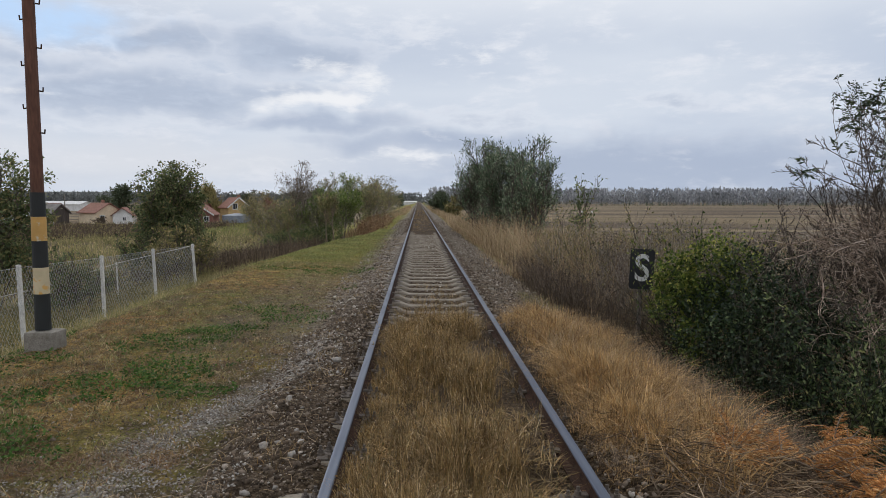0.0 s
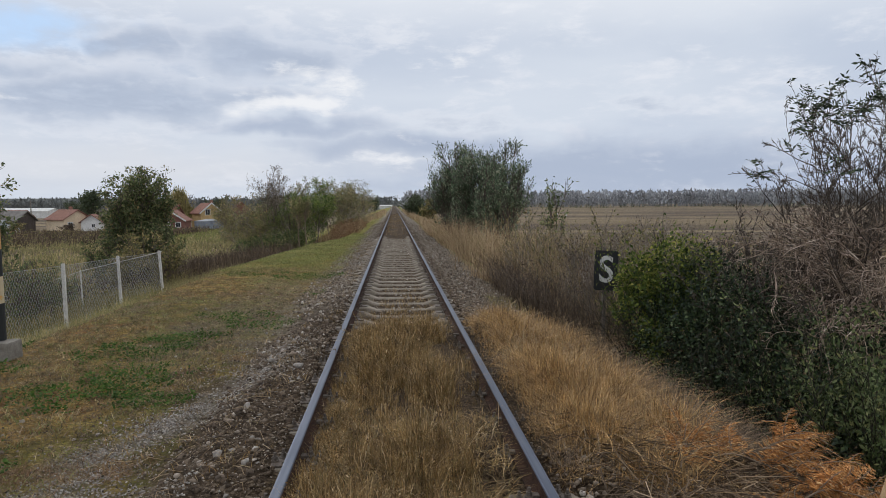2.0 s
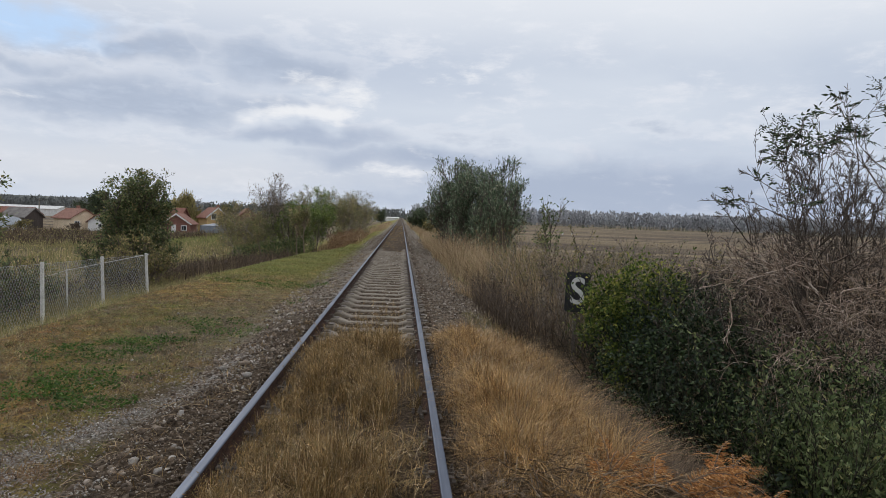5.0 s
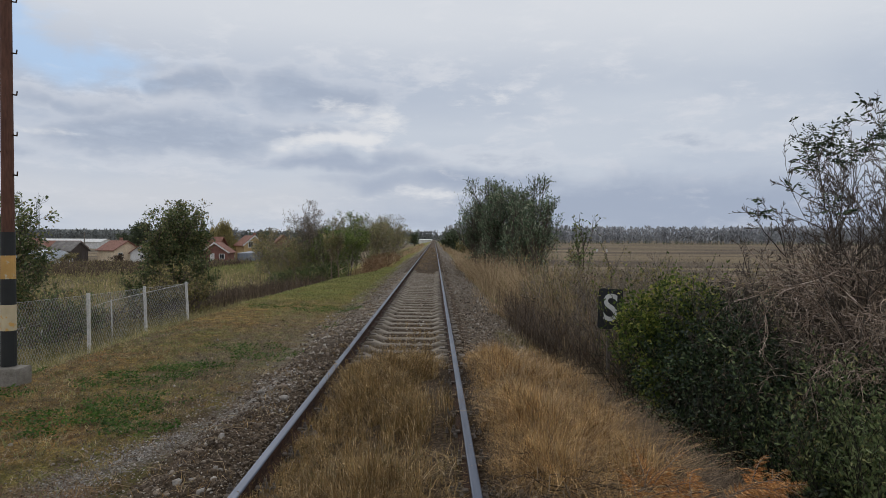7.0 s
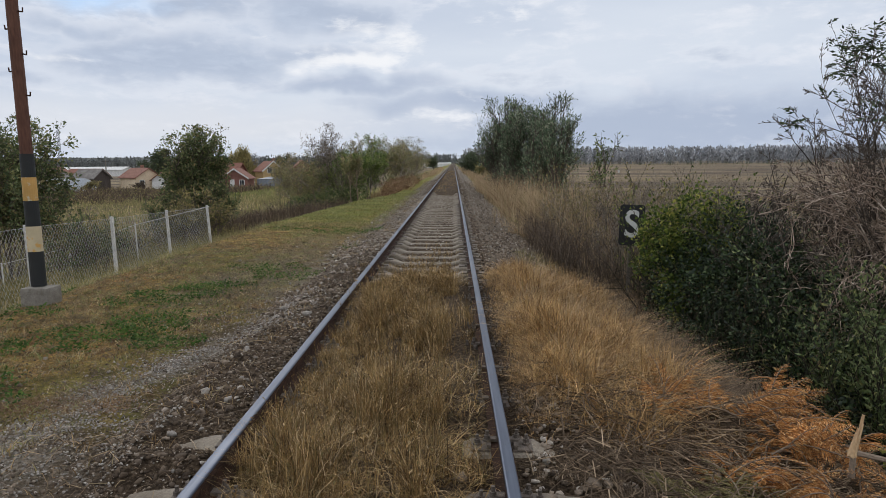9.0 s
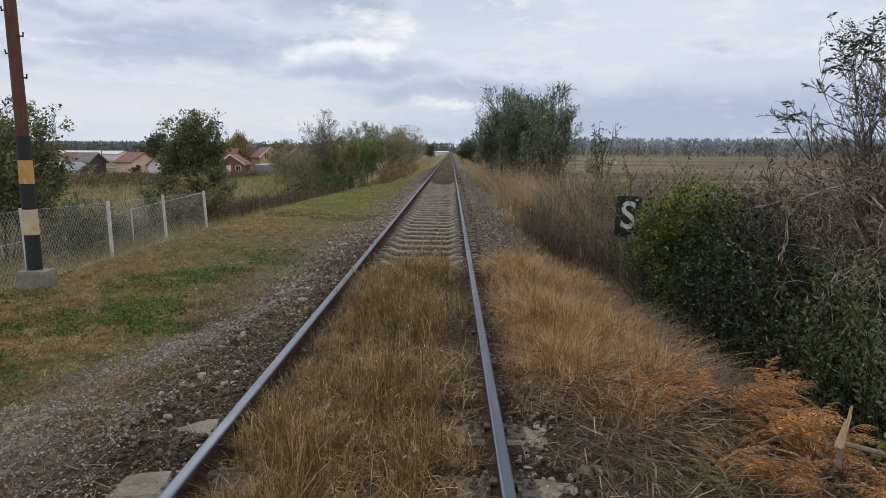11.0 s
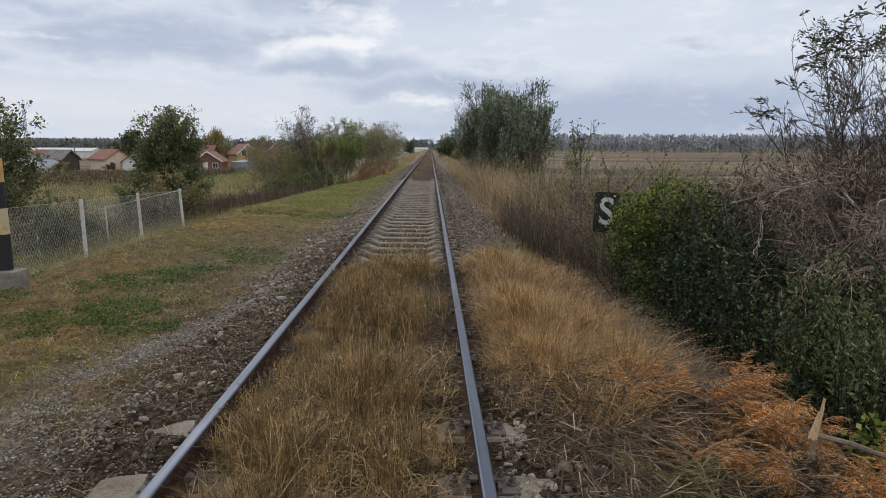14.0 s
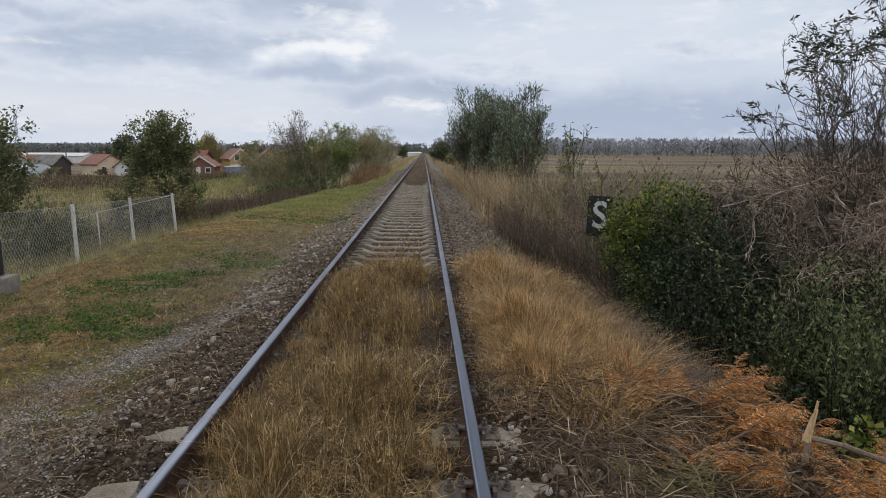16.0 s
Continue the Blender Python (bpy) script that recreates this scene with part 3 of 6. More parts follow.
def leaves_on(tips, count, size, rng, spread=0.05, aspect=0.45, droop=0.2, wide=0.9):
    i = rng.integers(0, len(tips), count)
    at = tips[i, :3] + rng.normal(size=(count, 3)) * spread
    way = tips[i, 3:6] + rng.normal(size=(count, 3)) * wide
    way[:, 2] -= droop
    return leaf_cloud(at, way, size * rng.uniform(0.6, 1.3, count), aspect, rng=rng)


def merge(*sets):
    """Joins (verts, tris, quads) sets."""
    vs, ts, qs, o = [], [], [], 0
    for v, t, q in sets:
        vs.append(v)
        if t is not None and len(t):
            ts.append(np.asarray(t) + o)
        if q is not None and len(q):
            qs.append(np.asarray(q) + o)
        o += len(v)
    return np.concatenate(vs), (np.concatenate(ts) if ts else None), (np.concatenate(qs) if qs else None)


def stones(at, size, rng):
    """Irregular lumps: verts and tris."""
    bm = bmesh.new()
    bmesh.ops.create_icosphere(bm, subdivisions=1, radius=1.0)
    bv = np.array([v.co for v in bm.verts])
    bf = np.array([[v.index for v in f.verts] for f in bm.faces])
    bm.free()
    n = len(at)
    v = bv[None] * rng.uniform(0.5, 1.35, (n, len(bv), 1))
    v = v * np.stack([rng.uniform(0.7, 1.3, n), rng.uniform(0.7, 1.3, n), rng.uniform(0.45, 0.85, n)], 1)[:, None]
    a, b = rng.uniform(0, 2 * np.pi, n), rng.normal(0, 0.4, n)
    ca, sa, cb, sb = np.cos(a)[:, None], np.sin(a)[:, None], np.cos(b)[:, None], np.sin(b)[:, None]
    x, y, z = v[..., 0], v[..., 1], v[..., 2]
    y, z = y * cb - z * sb, y * sb + z * cb
    v = np.stack([x * ca - y * sa, x * sa + y * ca, z], -1) * np.broadcast_to(size, n)[:, None, None] + np.asarray(at)[:, None]
    return v.reshape(-1, 3), (bf[None] + (np.arange(n) * len(bv))[:, None, None]).reshape(-1, 3)


# ---------------------------------------------------------------- the lie of the land
def smooth(a, b, x):
    t = np.clip((x - a) / (b - a), 0, 1)
    return t * t * (3 - 2 * t)


def vnoise(x, y, seed=0):
    """Smooth value noise on a grid of one metre."""
    xi, yi = np.floor(x).astype(np.int64), np.floor(y).astype(np.int64)
    fx, fy = x - xi, y - yi
    fx, fy = fx * fx * (3 - 2 * fx), fy * fy * (3 - 2 * fy)

    def h(a, b):
        n = (a * 374761393 + b * 668265263 + seed * 1442695041) & 0x7FFFFFFF
        n = ((n ^ (n >> 13)) * 1274126177) & 0x7FFFFFFF
        return ((n ^ (n >> 16)) & 0xFFFF) / 65535.0

    return (h(xi, yi) * (1 - fx) + h(xi + 1, yi) * fx) * (1 - fy) + (h(xi, yi + 1) * (1 - fx) + h(xi + 1, yi + 1) * fx) * fy - 0.5


LX = [-4000, -160, -60, -30, -16, -11, -8.0, -6.6, -5.6, -4.9, -4.0, -3.0, -2.2, -1.6, -1.25, 0, 1.25, 1.6, 2.1, 2.7, 3.4, 4.4, 6.0, 9, 16, 60, 4000]
LZ = [-4.0, -4.0, -4.0, -3.4, -2.7, -2.0, -1.30, -0.92, -0.52, -0.25, -0.25, -0.27, -0.26, -0.25, -0.26, -0.25, -0.25, -0.30, -0.38, -0.60, -0.98, -1.40, -1.75, -2.2, -2.7, -3.0, -3.0]


def verge_edge(y):
    """How far the verge narrows towards the trees."""
    return np.interp(y, [0, 12, 19, 30, 37, 60, 4000], [0, 0, 0.05, 1.0, 2.6, 3.0, 3.0])


def ground_z(x, y):
    x, y = np.asarray(x, float), np.asarray(y, float)
    xs = np.where(x < -1.8, np.minimum(x - verge_edge(y) * smooth(-1.8, -3.2, x), x), x)
    z = np.interp(xs, LX, LZ)
    # earth and litter lie higher between the rails near by
    z = z + 0.055 * (1 - smooth(8.6, 9.6, np.where(x < -0.8, y - 3.2, y))) * (1 - smooth(1.3, 1.7, np.abs(x)))
    z = z + 0.075 * smooth(0.84, 0.95, np.abs(x)) * (1 - smooth(1.35, 1.75, np.abs(x))) * smooth(3.3, 3.55, np.where(x < 0, y, y - 0.6))
    # a buried end of a sleeper shows, and earth covers the sleepers further off
    z = z - 0.065 * np.exp(-(((y - 3.83) / 0.15) ** 2)) * smooth(-1.45, -1.2, x) * (1 - smooth(-0.95, -0.85, x))
    z = z + 0.115 * smooth(33, 37, y) * (1 - smooth(1.2, 1.7, np.abs(x)))
    z = z + 0.05 * smooth(0.25, 0.4, x) * (1 - smooth(0.62, 0.7, x)) * smooth(3.95, 4.2, y) * (1 - smooth(8.6, 9.3, y))
    rough = 0.5 * vnoise(x * 0.8, y * 0.8, 1) + 0.3 * vnoise(x * 2.3, y * 2.3, 2) + 0.14 * vnoise(x * 6.1, y * 6.1, 3)
    amp = 0.02 + 0.05 * smooth(1.3, 2.4, np.abs(x)) + 0.25 * smooth(5, 12, np.abs(x))
    z = z + rough * amp
    z = z + 0.04 * vnoise(x * 9, y * 9, 5) * smooth(0.8, 1.1, np.abs(x)) * (1 - smooth(1.8, 2.6, np.abs(x)))
    return z


def on_ground(x, y, lift=0.0):
    return np.stack([x, y, ground_z(x, y) + lift], 1)


def spread_out(a, b, step):
    return np.arange(a, b, step)


def build_ground():
    xs = np.concatenate([[-4000, -2000, -1000, -500, -300, -200, -140, -100, -75, -55], spread_out(-42, -16, 2.0), spread_out(-16, -7.5, 0.4), spread_out(-7.5, -0.9, 0.075),
                         spread_out(-0.9, 0.9, 0.15), spread_out(0.9, 3.4, 0.075), spread_out(3.4, 8, 0.3), spread_out(8, 30, 1.5), [32, 40, 55, 75, 100, 140, 200, 300, 500, 1000, 2000, 4000]])
    ys = np.concatenate([[-400, -150, -60, -30, -15, -8, -4, -2, 0], spread_out(0.6, 14, 0.075), spread_out(14, 24, 0.18), spread_out(24, 50, 0.6), spread_out(50, 120, 3), [125, 150, 180, 220, 270, 330, 400, 500, 700, 1000, 1500, 2200, 3000, 4500]])
    X, Y = np.meshgrid(xs, ys)
    Z = ground_z(X, Y)
    nx, ny = len(xs), len(ys)
    i = (np.arange(ny - 1)[:, None] * nx + np.arange(nx - 1)[None]).reshape(-1, 1)
    me = npmesh("ground", np.stack([X, Y, Z], -1), None, i + [0, 1, nx + 1, nx], M_GROUND, True)
    x, y = X.ravel(), Y.ravel()
    n1, n2 = vnoise(x * 0.9, y * 0.5, 11), vnoise(x * 2.6, y * 2.2, 12)
    wob = 0.35 * n1 + 0.2 * n2
    edge = -5.0 + verge_edge(y)
    # bare grit track beside the rails, fading with distance
    trail = np.interp(y, [3.6, 4.4, 5.0, 5.4, 6.0, 6.5, 7.4, 9, 12], [-2.3, -2.35, -2.3, -2.0, -1.78, -1.6, -1.38, -1.3, -1.3])
    line = x - trail + 0.3 * wob
    grit = 1.2 * np.exp(-(line / 0.22) ** 2) * smooth(3.0, 3.8, y) * (1 - smooth(7.2, 9.0, y + n1))
    grit = grit + 0.55 * smooth(0.0, 0.25, n2 + 0.25) * smooth(-3.4, -2.9, x + wob) * (1 - smooth(-1.75, -1.35, x + wob)) * (1 - smooth(4.0, 4.35, y + 0.5 * n1))
    grit = grit + 0.8 * smooth(-2.2, -1.6, x + 0.5 * wob) * (1 - smooth(-1.2, -1.0, x)) * smooth(9, 13, y)
    grit = grit + 0.5 * smooth(-3.7, -2.9, x + wob) * (1 - smooth(-1.6, -1.2, x)) * smooth(7, 9, y) * (1 - smooth(14, 18, y))
    grit = grit + 0.7 * smooth(0.1, 0.3, n1) * smooth(-5.6, -5.1, x) * (1 - smooth(-4.7, -4.3, x)) * smooth(8, 10, y) * (1 - smooth(15, 18, y))
    right = smooth(1.0, 1.2, x) * (1 - smooth(2.1, 2.7, x + wob)) * smooth(8.6, 9.6, y)
    soil = smooth(-1.95, -1.5, x + wob - 0.25 * smooth(9, 14, y)) * (1 - smooth(2.0, 2.6, x + wob * 0.5)) + 0.8 * smooth(2.1, 3, x) * (1 - smooth(6, 8, x)) * (1 - smooth(18, 24, y))
    soil = np.maximum(soil, 0.75 * smooth(0.12, 0.3, n1 + 0.5 * n2) * smooth(-4.6, -3, x) * (1 - smooth(9, 14, y)))
    green = np.maximum(smooth(18.5, 21, y + n1 * 3) * 0.95, 0.85 * smooth(-0.25, 0.2, n1)) * smooth(-30, -20, x)
    russet = smooth(-0.05, 0.3, vnoise(x * 0.5, y * 0.8, 14)) * (1 - smooth(15, 19, y)) * smooth(edge - 0.6, edge + 0.2, x)
    soil = np.maximum(soil, 0.95 * (1 - smooth(4.3, 5.0, y + 0.5 * (x + 2.5) + 0.6 * n1)) * smooth(-4.2, -3.4, x))
    patch = np.exp(-((x + 2.65) / 0.5) ** 2 - ((y - 4.45) / 0.2) ** 2)
    russet = np.maximum(russet, patch * 1.6)
    grit, soil = grit * (1 - 0.9 * patch), soil * (1 - 0.9 * patch)
    field = np.maximum(smooth(-9, -14, x), smooth(7, 11, x))
    for name, v in (("gravel", np.clip(grit + 0.75 * right, 0, 1)), ("soil", soil), ("green", green), ("russet", russet), ("field", field)):
        a = me.attributes.new(name, "FLOAT", "POINT")
        a.data.foreach_set("value", np.clip(v, 0, 1).astype(np.float32))
    return tagged(new("ground", me), "railway embankment with worn turf, grit and flat fields beyond", "ground", kind="structure")


build_ground()

# ---------------------------------------------------------------- the track
SLEEPER_STEP, SLEEPER_FIRST = 0.664, 3.15
CANT = -0.022   # the rail by the ditch has settled a little


def rail_mesh():
    """A flat-bottomed rail along y, its running surface at z = 0."""
    prof = [(-0.0625, -0.149), (0.0625, -0.149), (0.0625, -0.138), (0.014, -0.122), (0.008, -0.11), (0.008, -0.050), (0.0335, -0.038), (0.0335, -0.009), (0.030, -0.0025), (0.022, 0.0)]
    prof = prof[:2] + prof[2:] + [(-x, z) for x, z in prof[::-1][:8]]
    ys = np.concatenate([[-30, -5], np.arange(0, 60, 6), np.arange(60, 700, 20)])
    k = len(prof)
    bm = bmesh.new()
    rows = [[bm.verts.new((px + bend_x(y), y, pz)) for px, pz in prof] for y in ys]
    for a, b in zip(rows, rows[1:]):
        for i in range(k):
            j = (i + 1) % k
            f = bm.faces.new((a[i], a[j], b[j], b[i]))
            zm = (prof[i][1] + prof[j][1]) / 2
            f.material_index = 1 if zm > -0.008 else 0
    bmesh.ops.recalc_face_normals(bm, faces=bm.faces)
    me = bpy.data.meshes.new("rail")
    bm.to_mesh(me)
    bm.free()
    me.materials.append(M_RUST)
    me.materials.append(M_HEAD)
    return me


def bend_x(y):
    """The line drifts very slightly to one side far off."""
    return -0.000008 * max(0.0, y - 60) ** 2


def sleeper_mesh():
    """A waisted concrete sleeper: high under the rails, lower in the middle, sloping ends."""
    prof = [(-1.20, -0.02), (-1.12, 0.0), (-0.95, 0.02), (-0.58, 0.02), (-0.42, -0.035), (0.42, -0.035), (0.58, 0.02), (0.95, 0.02), (1.12, 0.0), (1.20, -0.02)]
    bm = bmesh.new()
    rows = []
    for x, z in prof:
        w = 0.135 if abs(x) > 0.5 else 0.10
        rows.append([bm.verts.new(c) for c in ((x, -w - 0.03, z - 0.2), (x, -w, z - 0.022), (x, -w + 0.02, z), (x, w - 0.02, z), (x, w, z - 0.022), (x, w + 0.03, z - 0.2))])
    for a, b in zip(rows, rows[1:]):
        for i in range(5):
            bm.faces.new((a[i], a[i + 1], b[i + 1], b[i]))
    bm.faces.new(rows[0])
    bm.faces.new(rows[-1][::-1])
    bmesh.ops.recalc_face_normals(bm, faces=bm.faces)
    me = bpy.data.meshes.new("sleeper")
    bm.to_mesh(me)
    bm.free()
    me.materials.append(M_SLEEP)
    return me


def plate_mesh():
    bm = bmesh.new()
    box(bm, (0.36, 0.16, 0.014), (0, 0, 0.007), 0.004)
    for s in (-1, 1):
        box(bm, (0.022, 0.15, 0.03), (s * 0.078, 0, 0.026), 0.004)
        box(bm, (0.07, 0.05, 0.018), (s * 0.062, 0, 0.046), 0.004)
    me = bpy.data.meshes.new("baseplate")
    bm.to_mesh(me)
    bm.free()
    me.materials.append(M_GREASE)
    return me


def bolt_mesh():
    bm = bmesh.new()
    rod(bm, (0, 0, 0), (0, 0, 0.012), 0.026, sides=12)
    rod(bm, (0, 0, 0.012), (0, 0, 0.036), 0.019, sides=6)
    rod(bm, (0, 0, 0.036), (0, 0, 0.062), 0.0105, sides=8)
    me = bpy.data.meshes.new("bolt")
    bm.to_mesh(me)
    bm.free()
    me.materials.append(M_GREASE)
    return me


track = thing("railway_track", (0, 0, 0), "single rusty railway track with bright worn rail tops", "railway track")
RAIL = rail_mesh()
for sx, dz in ((-0.7525, 0.0), (0.7525, CANT)):
    r = part("rail", RAIL, None, track, "steel rail with polished top")
    r.location = (sx, 0, dz)
SLEEPER, PLATE, BOLT = sleeper_mesh(), plate_mesh(), bolt_mesh()
lean = math.atan2(-CANT, 1.505)
for k in range(-3, 51):
    y = SLEEPER_FIRST + k * SLEEPER_STEP
    s = part("sleeper", SLEEPER, None, track)
    dip = -0.182
    s.matrix_local = pose(bend_x(y) + 0.012 * math.sin(k * 2.7), y + 0.012 * math.sin(k * 5.1), dip + CANT / 2, 0, math.degrees(lean), 0.5 * math.sin(k * 3.3))
    if y < 26:
        for sx in (-0.7525, 0.7525):
            p = part("baseplate", PLATE, None, s)
            p.location = (sx, 0, 0.02)
            if y < 8:
                for bx in (-0.145, -0.088, 0.088, 0.145):
                    b = part("bolt", BOLT, None, s)
                    b.location = (sx + bx, 0.012 * math.sin(bx * 90), 0.034 + (0.026 if abs(bx) < 0.1 else 0.0))
# ---------------------------------------------------------------- pole, fence, sign
def build_pole():
    p = thing("line_pole", (-4.81, 8.12, -0.02), "old brown pole with black and yellow bands on a concrete footing", "pole")
    bm = bmesh.new()
    rod(bm, (0, 0, 1.66), (-0.02, 0, 6.6), 0.072, 0.06, 18)
    part("shaft", bm, M_POLEWOOD, p)
    for z0, z1, mt, lab in ((0.0, 0.44, M_BLACKP, "black painted band"), (0.44, 0.76, M_CREAMP, "cream painted band"), (0.76, 1.08, M_BLACKP, "black painted band"), (1.08, 1.37, M_YELLOWP, "faded orange band"), (1.37, 1.66, M_BLACKP, "black painted band")):
        bm = bmesh.new()
        rod(bm, (0, 0, z0), (0, 0, z1), 0.089 - 0.006 * z0, 0.089 - 0.006 * z1, 20)
        part("band", bm, mt, p, lab)
    bm = bmesh.new()
    box(bm, (0.36, 0.30, 0.46), (0.02, 0, -0.24), 0.045)
    part("footing", bm, M_CONC, p, "chipped concrete footing")
    for i, z in enumerate((2.37, 2.66, 2.86, 3.16, 3.36, 3.69, 3.87, 4.2, 4.5, 4.8)):
        s = 1 if i % 2 == 0 else -1
        bm = bmesh.new()
        x0 = s * 0.055
        rod(bm, (x0, 0, z), (x0 + s * 0.06, 0, z - 0.01), 0.009, sides=6)
        rod(bm, (x0 + s * 0.06, 0, z - 0.014), (x0 + s * 0.066, 0, z + 0.04), 0.009, sides=6)
        part("step_hook", bm, M_RUST, p)


build_pole()

FENCE_LINE = [((-6.50, 7.9), (-6.52, 7.9)), ((-6.49, 10.5), (-6.53, 10.5)), ((-6.56, 13.24), (-6.58, 13.24)), ((-6.70, 16.14), (-6.75, 16.14)), ((-6.40, 18.08), (-6.47, 18.08))]
FENCE_TOP = [0.55, 0.53, 0.44, 0.36, 0.345]
FENCE_BACK = [((-6.40, 18.08), 0.345), ((-8.5, 18.05), -0.15), ((-10.4, 18.0), -0.78), ((-12.4, 18.0), -1.25)]


def fence_post(x, y, z0, z1, dx, parent, thick=0.058):
    bm = bmesh.new()
    box(bm, (thick, thick, z1 - z0), (0, 0, (z1 - z0) / 2), thick * 0.14)
    for v in bm.verts:
        v.co.x += dx * v.co.z / (z1 - z0)
    ob = part("post", bm, M_POST, parent, "whitewashed concrete post")
    ob.location = (x, y, z0)


def chain_link(a, b, a0, a1, b0, b1, parent, pitch=0.085):
    """Diamond wire netting between two posts; a0, a1 and b0, b1 are its lower and upper heights."""
    a, b = np.array(a, float), np.array(b, float)
    length = np.linalg.norm(b - a)
    high = max(a1 - a0, b1 - b0)
    p0, p1 = [], []
    for s in (1, -1):
        for c in np.arange(-high, length + high, pitch):
            # a wire through (c, 0) at 57 degrees, clipped to the panel
            u = np.linspace(0, 1, 9)
            h = u * high
            l = c + s * h * 0.62
            ok = (l >= 0) & (l <= length)
            if ok.sum() < 2:
                continue
            l, h = l[ok], h[ok]
            pts = []
            for ll, hh in ((l[0], h[0]), (l[-1], h[-1])):
                f = ll / length
                lo, hi = a0 + (b0 - a0) * f, a1 + (b1 - a1) * f
                xy = a + (b - a) * f
                pts.append((xy[0] + 0.03 * math.sin(f * 3.1 * 3) * 0.4, xy[1], lo + (hi - lo) * hh / high))
            p0.append(pts[0])
            p1.append(pts[1])
    v, q = tubes(p0, p1, 0.0022, 0.0022, 3)
    tagged(part("netting", npmesh("netting", v, None, q, M_WIRE), None, parent, "diamond wire netting"))
    v, q = tubes([(*a, a1), (*a, a0 + 0.03)], [(*b, b1), (*b, b0 + 0.03)], 0.003, 0.003, 4)
    part("straining_wire", npmesh("straining_wire", v, None, q, M_WIRE), None, parent)


def build_fence():
    f = thing("wire_fence", (0, 0, 0), "chain-link fence on whitewashed concrete posts along the embankment", "fence")
    foot = []
    for ((x, y), (tx, ty)), top in zip(FENCE_LINE, FENCE_TOP):
        z = float(ground_z(x, y))
        foot.append(z)
        fence_post(x, y, z - 0.1, top, tx - x, f)
    for i in range(len(FENCE_LINE) - 1):
        chain_link(FENCE_LINE[i][0], FENCE_LINE[i + 1][0], foot[i] + 0.05, FENCE_TOP[i] - 0.04, foot[i + 1] + 0.05, FENCE_TOP[i + 1] - 0.04, f)
    for (p, t), (q, u) in zip(FENCE_BACK, FENCE_BACK[1:]):
        z0, z1 = t - 1.05, u - 1.05
        fence_post(q[0], q[1], u - 1.35, u, -0.03, f, 0.03)
        chain_link(p, q, z0, t - 0.03, z1, u - 0.03, f, 0.08)
        rod_bm = bmesh.new()
        rod(rod_bm, (*p, t - 0.03), (*q, u - 0.03), 0.008, sides=6)
        part("top_wire", rod_bm, M_POST, f)


build_fence()


def build_sign():
    s = thing("track_sign", (3.18, 9.9, -0.62), "black enamel track sign with white letter on a grey post", "sign")
    bm = bmesh.new()
    box(bm, (0.05, 0.035, 1.5), (-0.02, 0.03, 0.75), 0.006)
    part("post", bm, M_GREASE, s, "grey steel post")
    bm = bmesh.new()
    w, h, c = 0.185, 0.31, 0.045
    pts = []
    for cx, cz, a0 in ((w - c, h - c, 0), (-w + c, h - c, 90), (-w + c, -h + c, 180), (w - c, -h + c, 270)):
        pts += [(cx + c * math.cos(radians(a0 + k * 30)), cz + c * math.sin(radians(a0 + k * 30))) for k in range(4)]
    front = [bm.verts.new((x, -0.004, z)) for x, z in pts]
    back = [bm.verts.new((x, 0.004, z)) for x, z in pts]
    bm.faces.new(front)
    bm.faces.new(back[::-1])
    for i in range(len(pts)):
        j = (i + 1) % len(pts)
        bm.faces.new((front[j], front[i], back[i], back[j]))
    bmesh.ops.recalc_face_normals(bm, faces=bm.faces)
    plate = part("plate", bm, M_SIGNB, s, "black plate")
    plate.matrix_local = pose(0, 0, 1.14, -2, 2.5, -4)
    cu = bpy.data.curves.new("letter", "FONT")
    cu.body, cu.size, cu.extrude, cu.offset = "S", 0.58, 0.003, 0.008
    cu.align_x, cu.align_y = "CENTER", "CENTER"
    tmp = bpy.data.objects.new("letter_curve", cu)
    me = bpy.data.meshes.new_from_object(tmp)
    bpy.data.objects.remove(tmp)
    me.materials.clear()
    letter = part("letter", me, M_SIGNW, plate, "white letter S")
    letter.matrix_local = pose(0.0, -0.008, -0.0, 90, 0, 0) @ Matrix.Diagonal((0.9, 1, 1, 1))


build_sign()

# ---------------------------------------------------------------- ballast and stones
def scatter(n, x0, x1, y0, y1, rng, power=1.0):
    """Random places in a strip, denser near by with a higher power."""
    return rng.uniform(x0, x1, n), y0 + (y1 - y0) * rng.uniform(0, 1, n) ** power


rng = np.random.default_rng(21)
sets = []
for n, x0, x1, y0, y1, pw, s0, s1 in ((420, -1.6, -0.86, 2.2, 14, 1.1, 0.010, 0.032), (9000, -2.2, -0.86, 2.2, 9, 1.2, 0.003, 0.011), (7000, -2.0, -0.86, 12, 60, 1.5, 0.012, 0.032), (900, -1.8, -0.86, 7.5, 13, 1.0, 0.010, 0.032), (7500, 0.88, 2.2, 8.8, 60, 1.6, 0.012, 0.032), (2600, 1.2, 2.6, 8.9, 16, 1.2, 0.008, 0.028), (3000, -0.7, 0.7, 9.2, 34, 1.3, 0.012, 0.028),
                                     (700, 0.86, 1.8, 2.2, 4.4, 1.0, 0.008, 0.035), (2600, -2.6, -1.2, 2.4, 10, 1.3, 0.004, 0.013), (900, -3.4, -1.6, 3, 14, 1.0, 0.006, 0.022)):
    x, y = scatter(n, x0, x1, y0, y1, rng, pw)
    size = rng.uniform(s0, s1, n) * rng.uniform(0.6, 1.0, n)
    sets.append((*stones(on_ground(x, y, 0.002) + np.stack([0 * x, 0 * x, size * 0.25], 1), size, rng), None))
y = rng.uniform(3.6, 8.4, 7500)
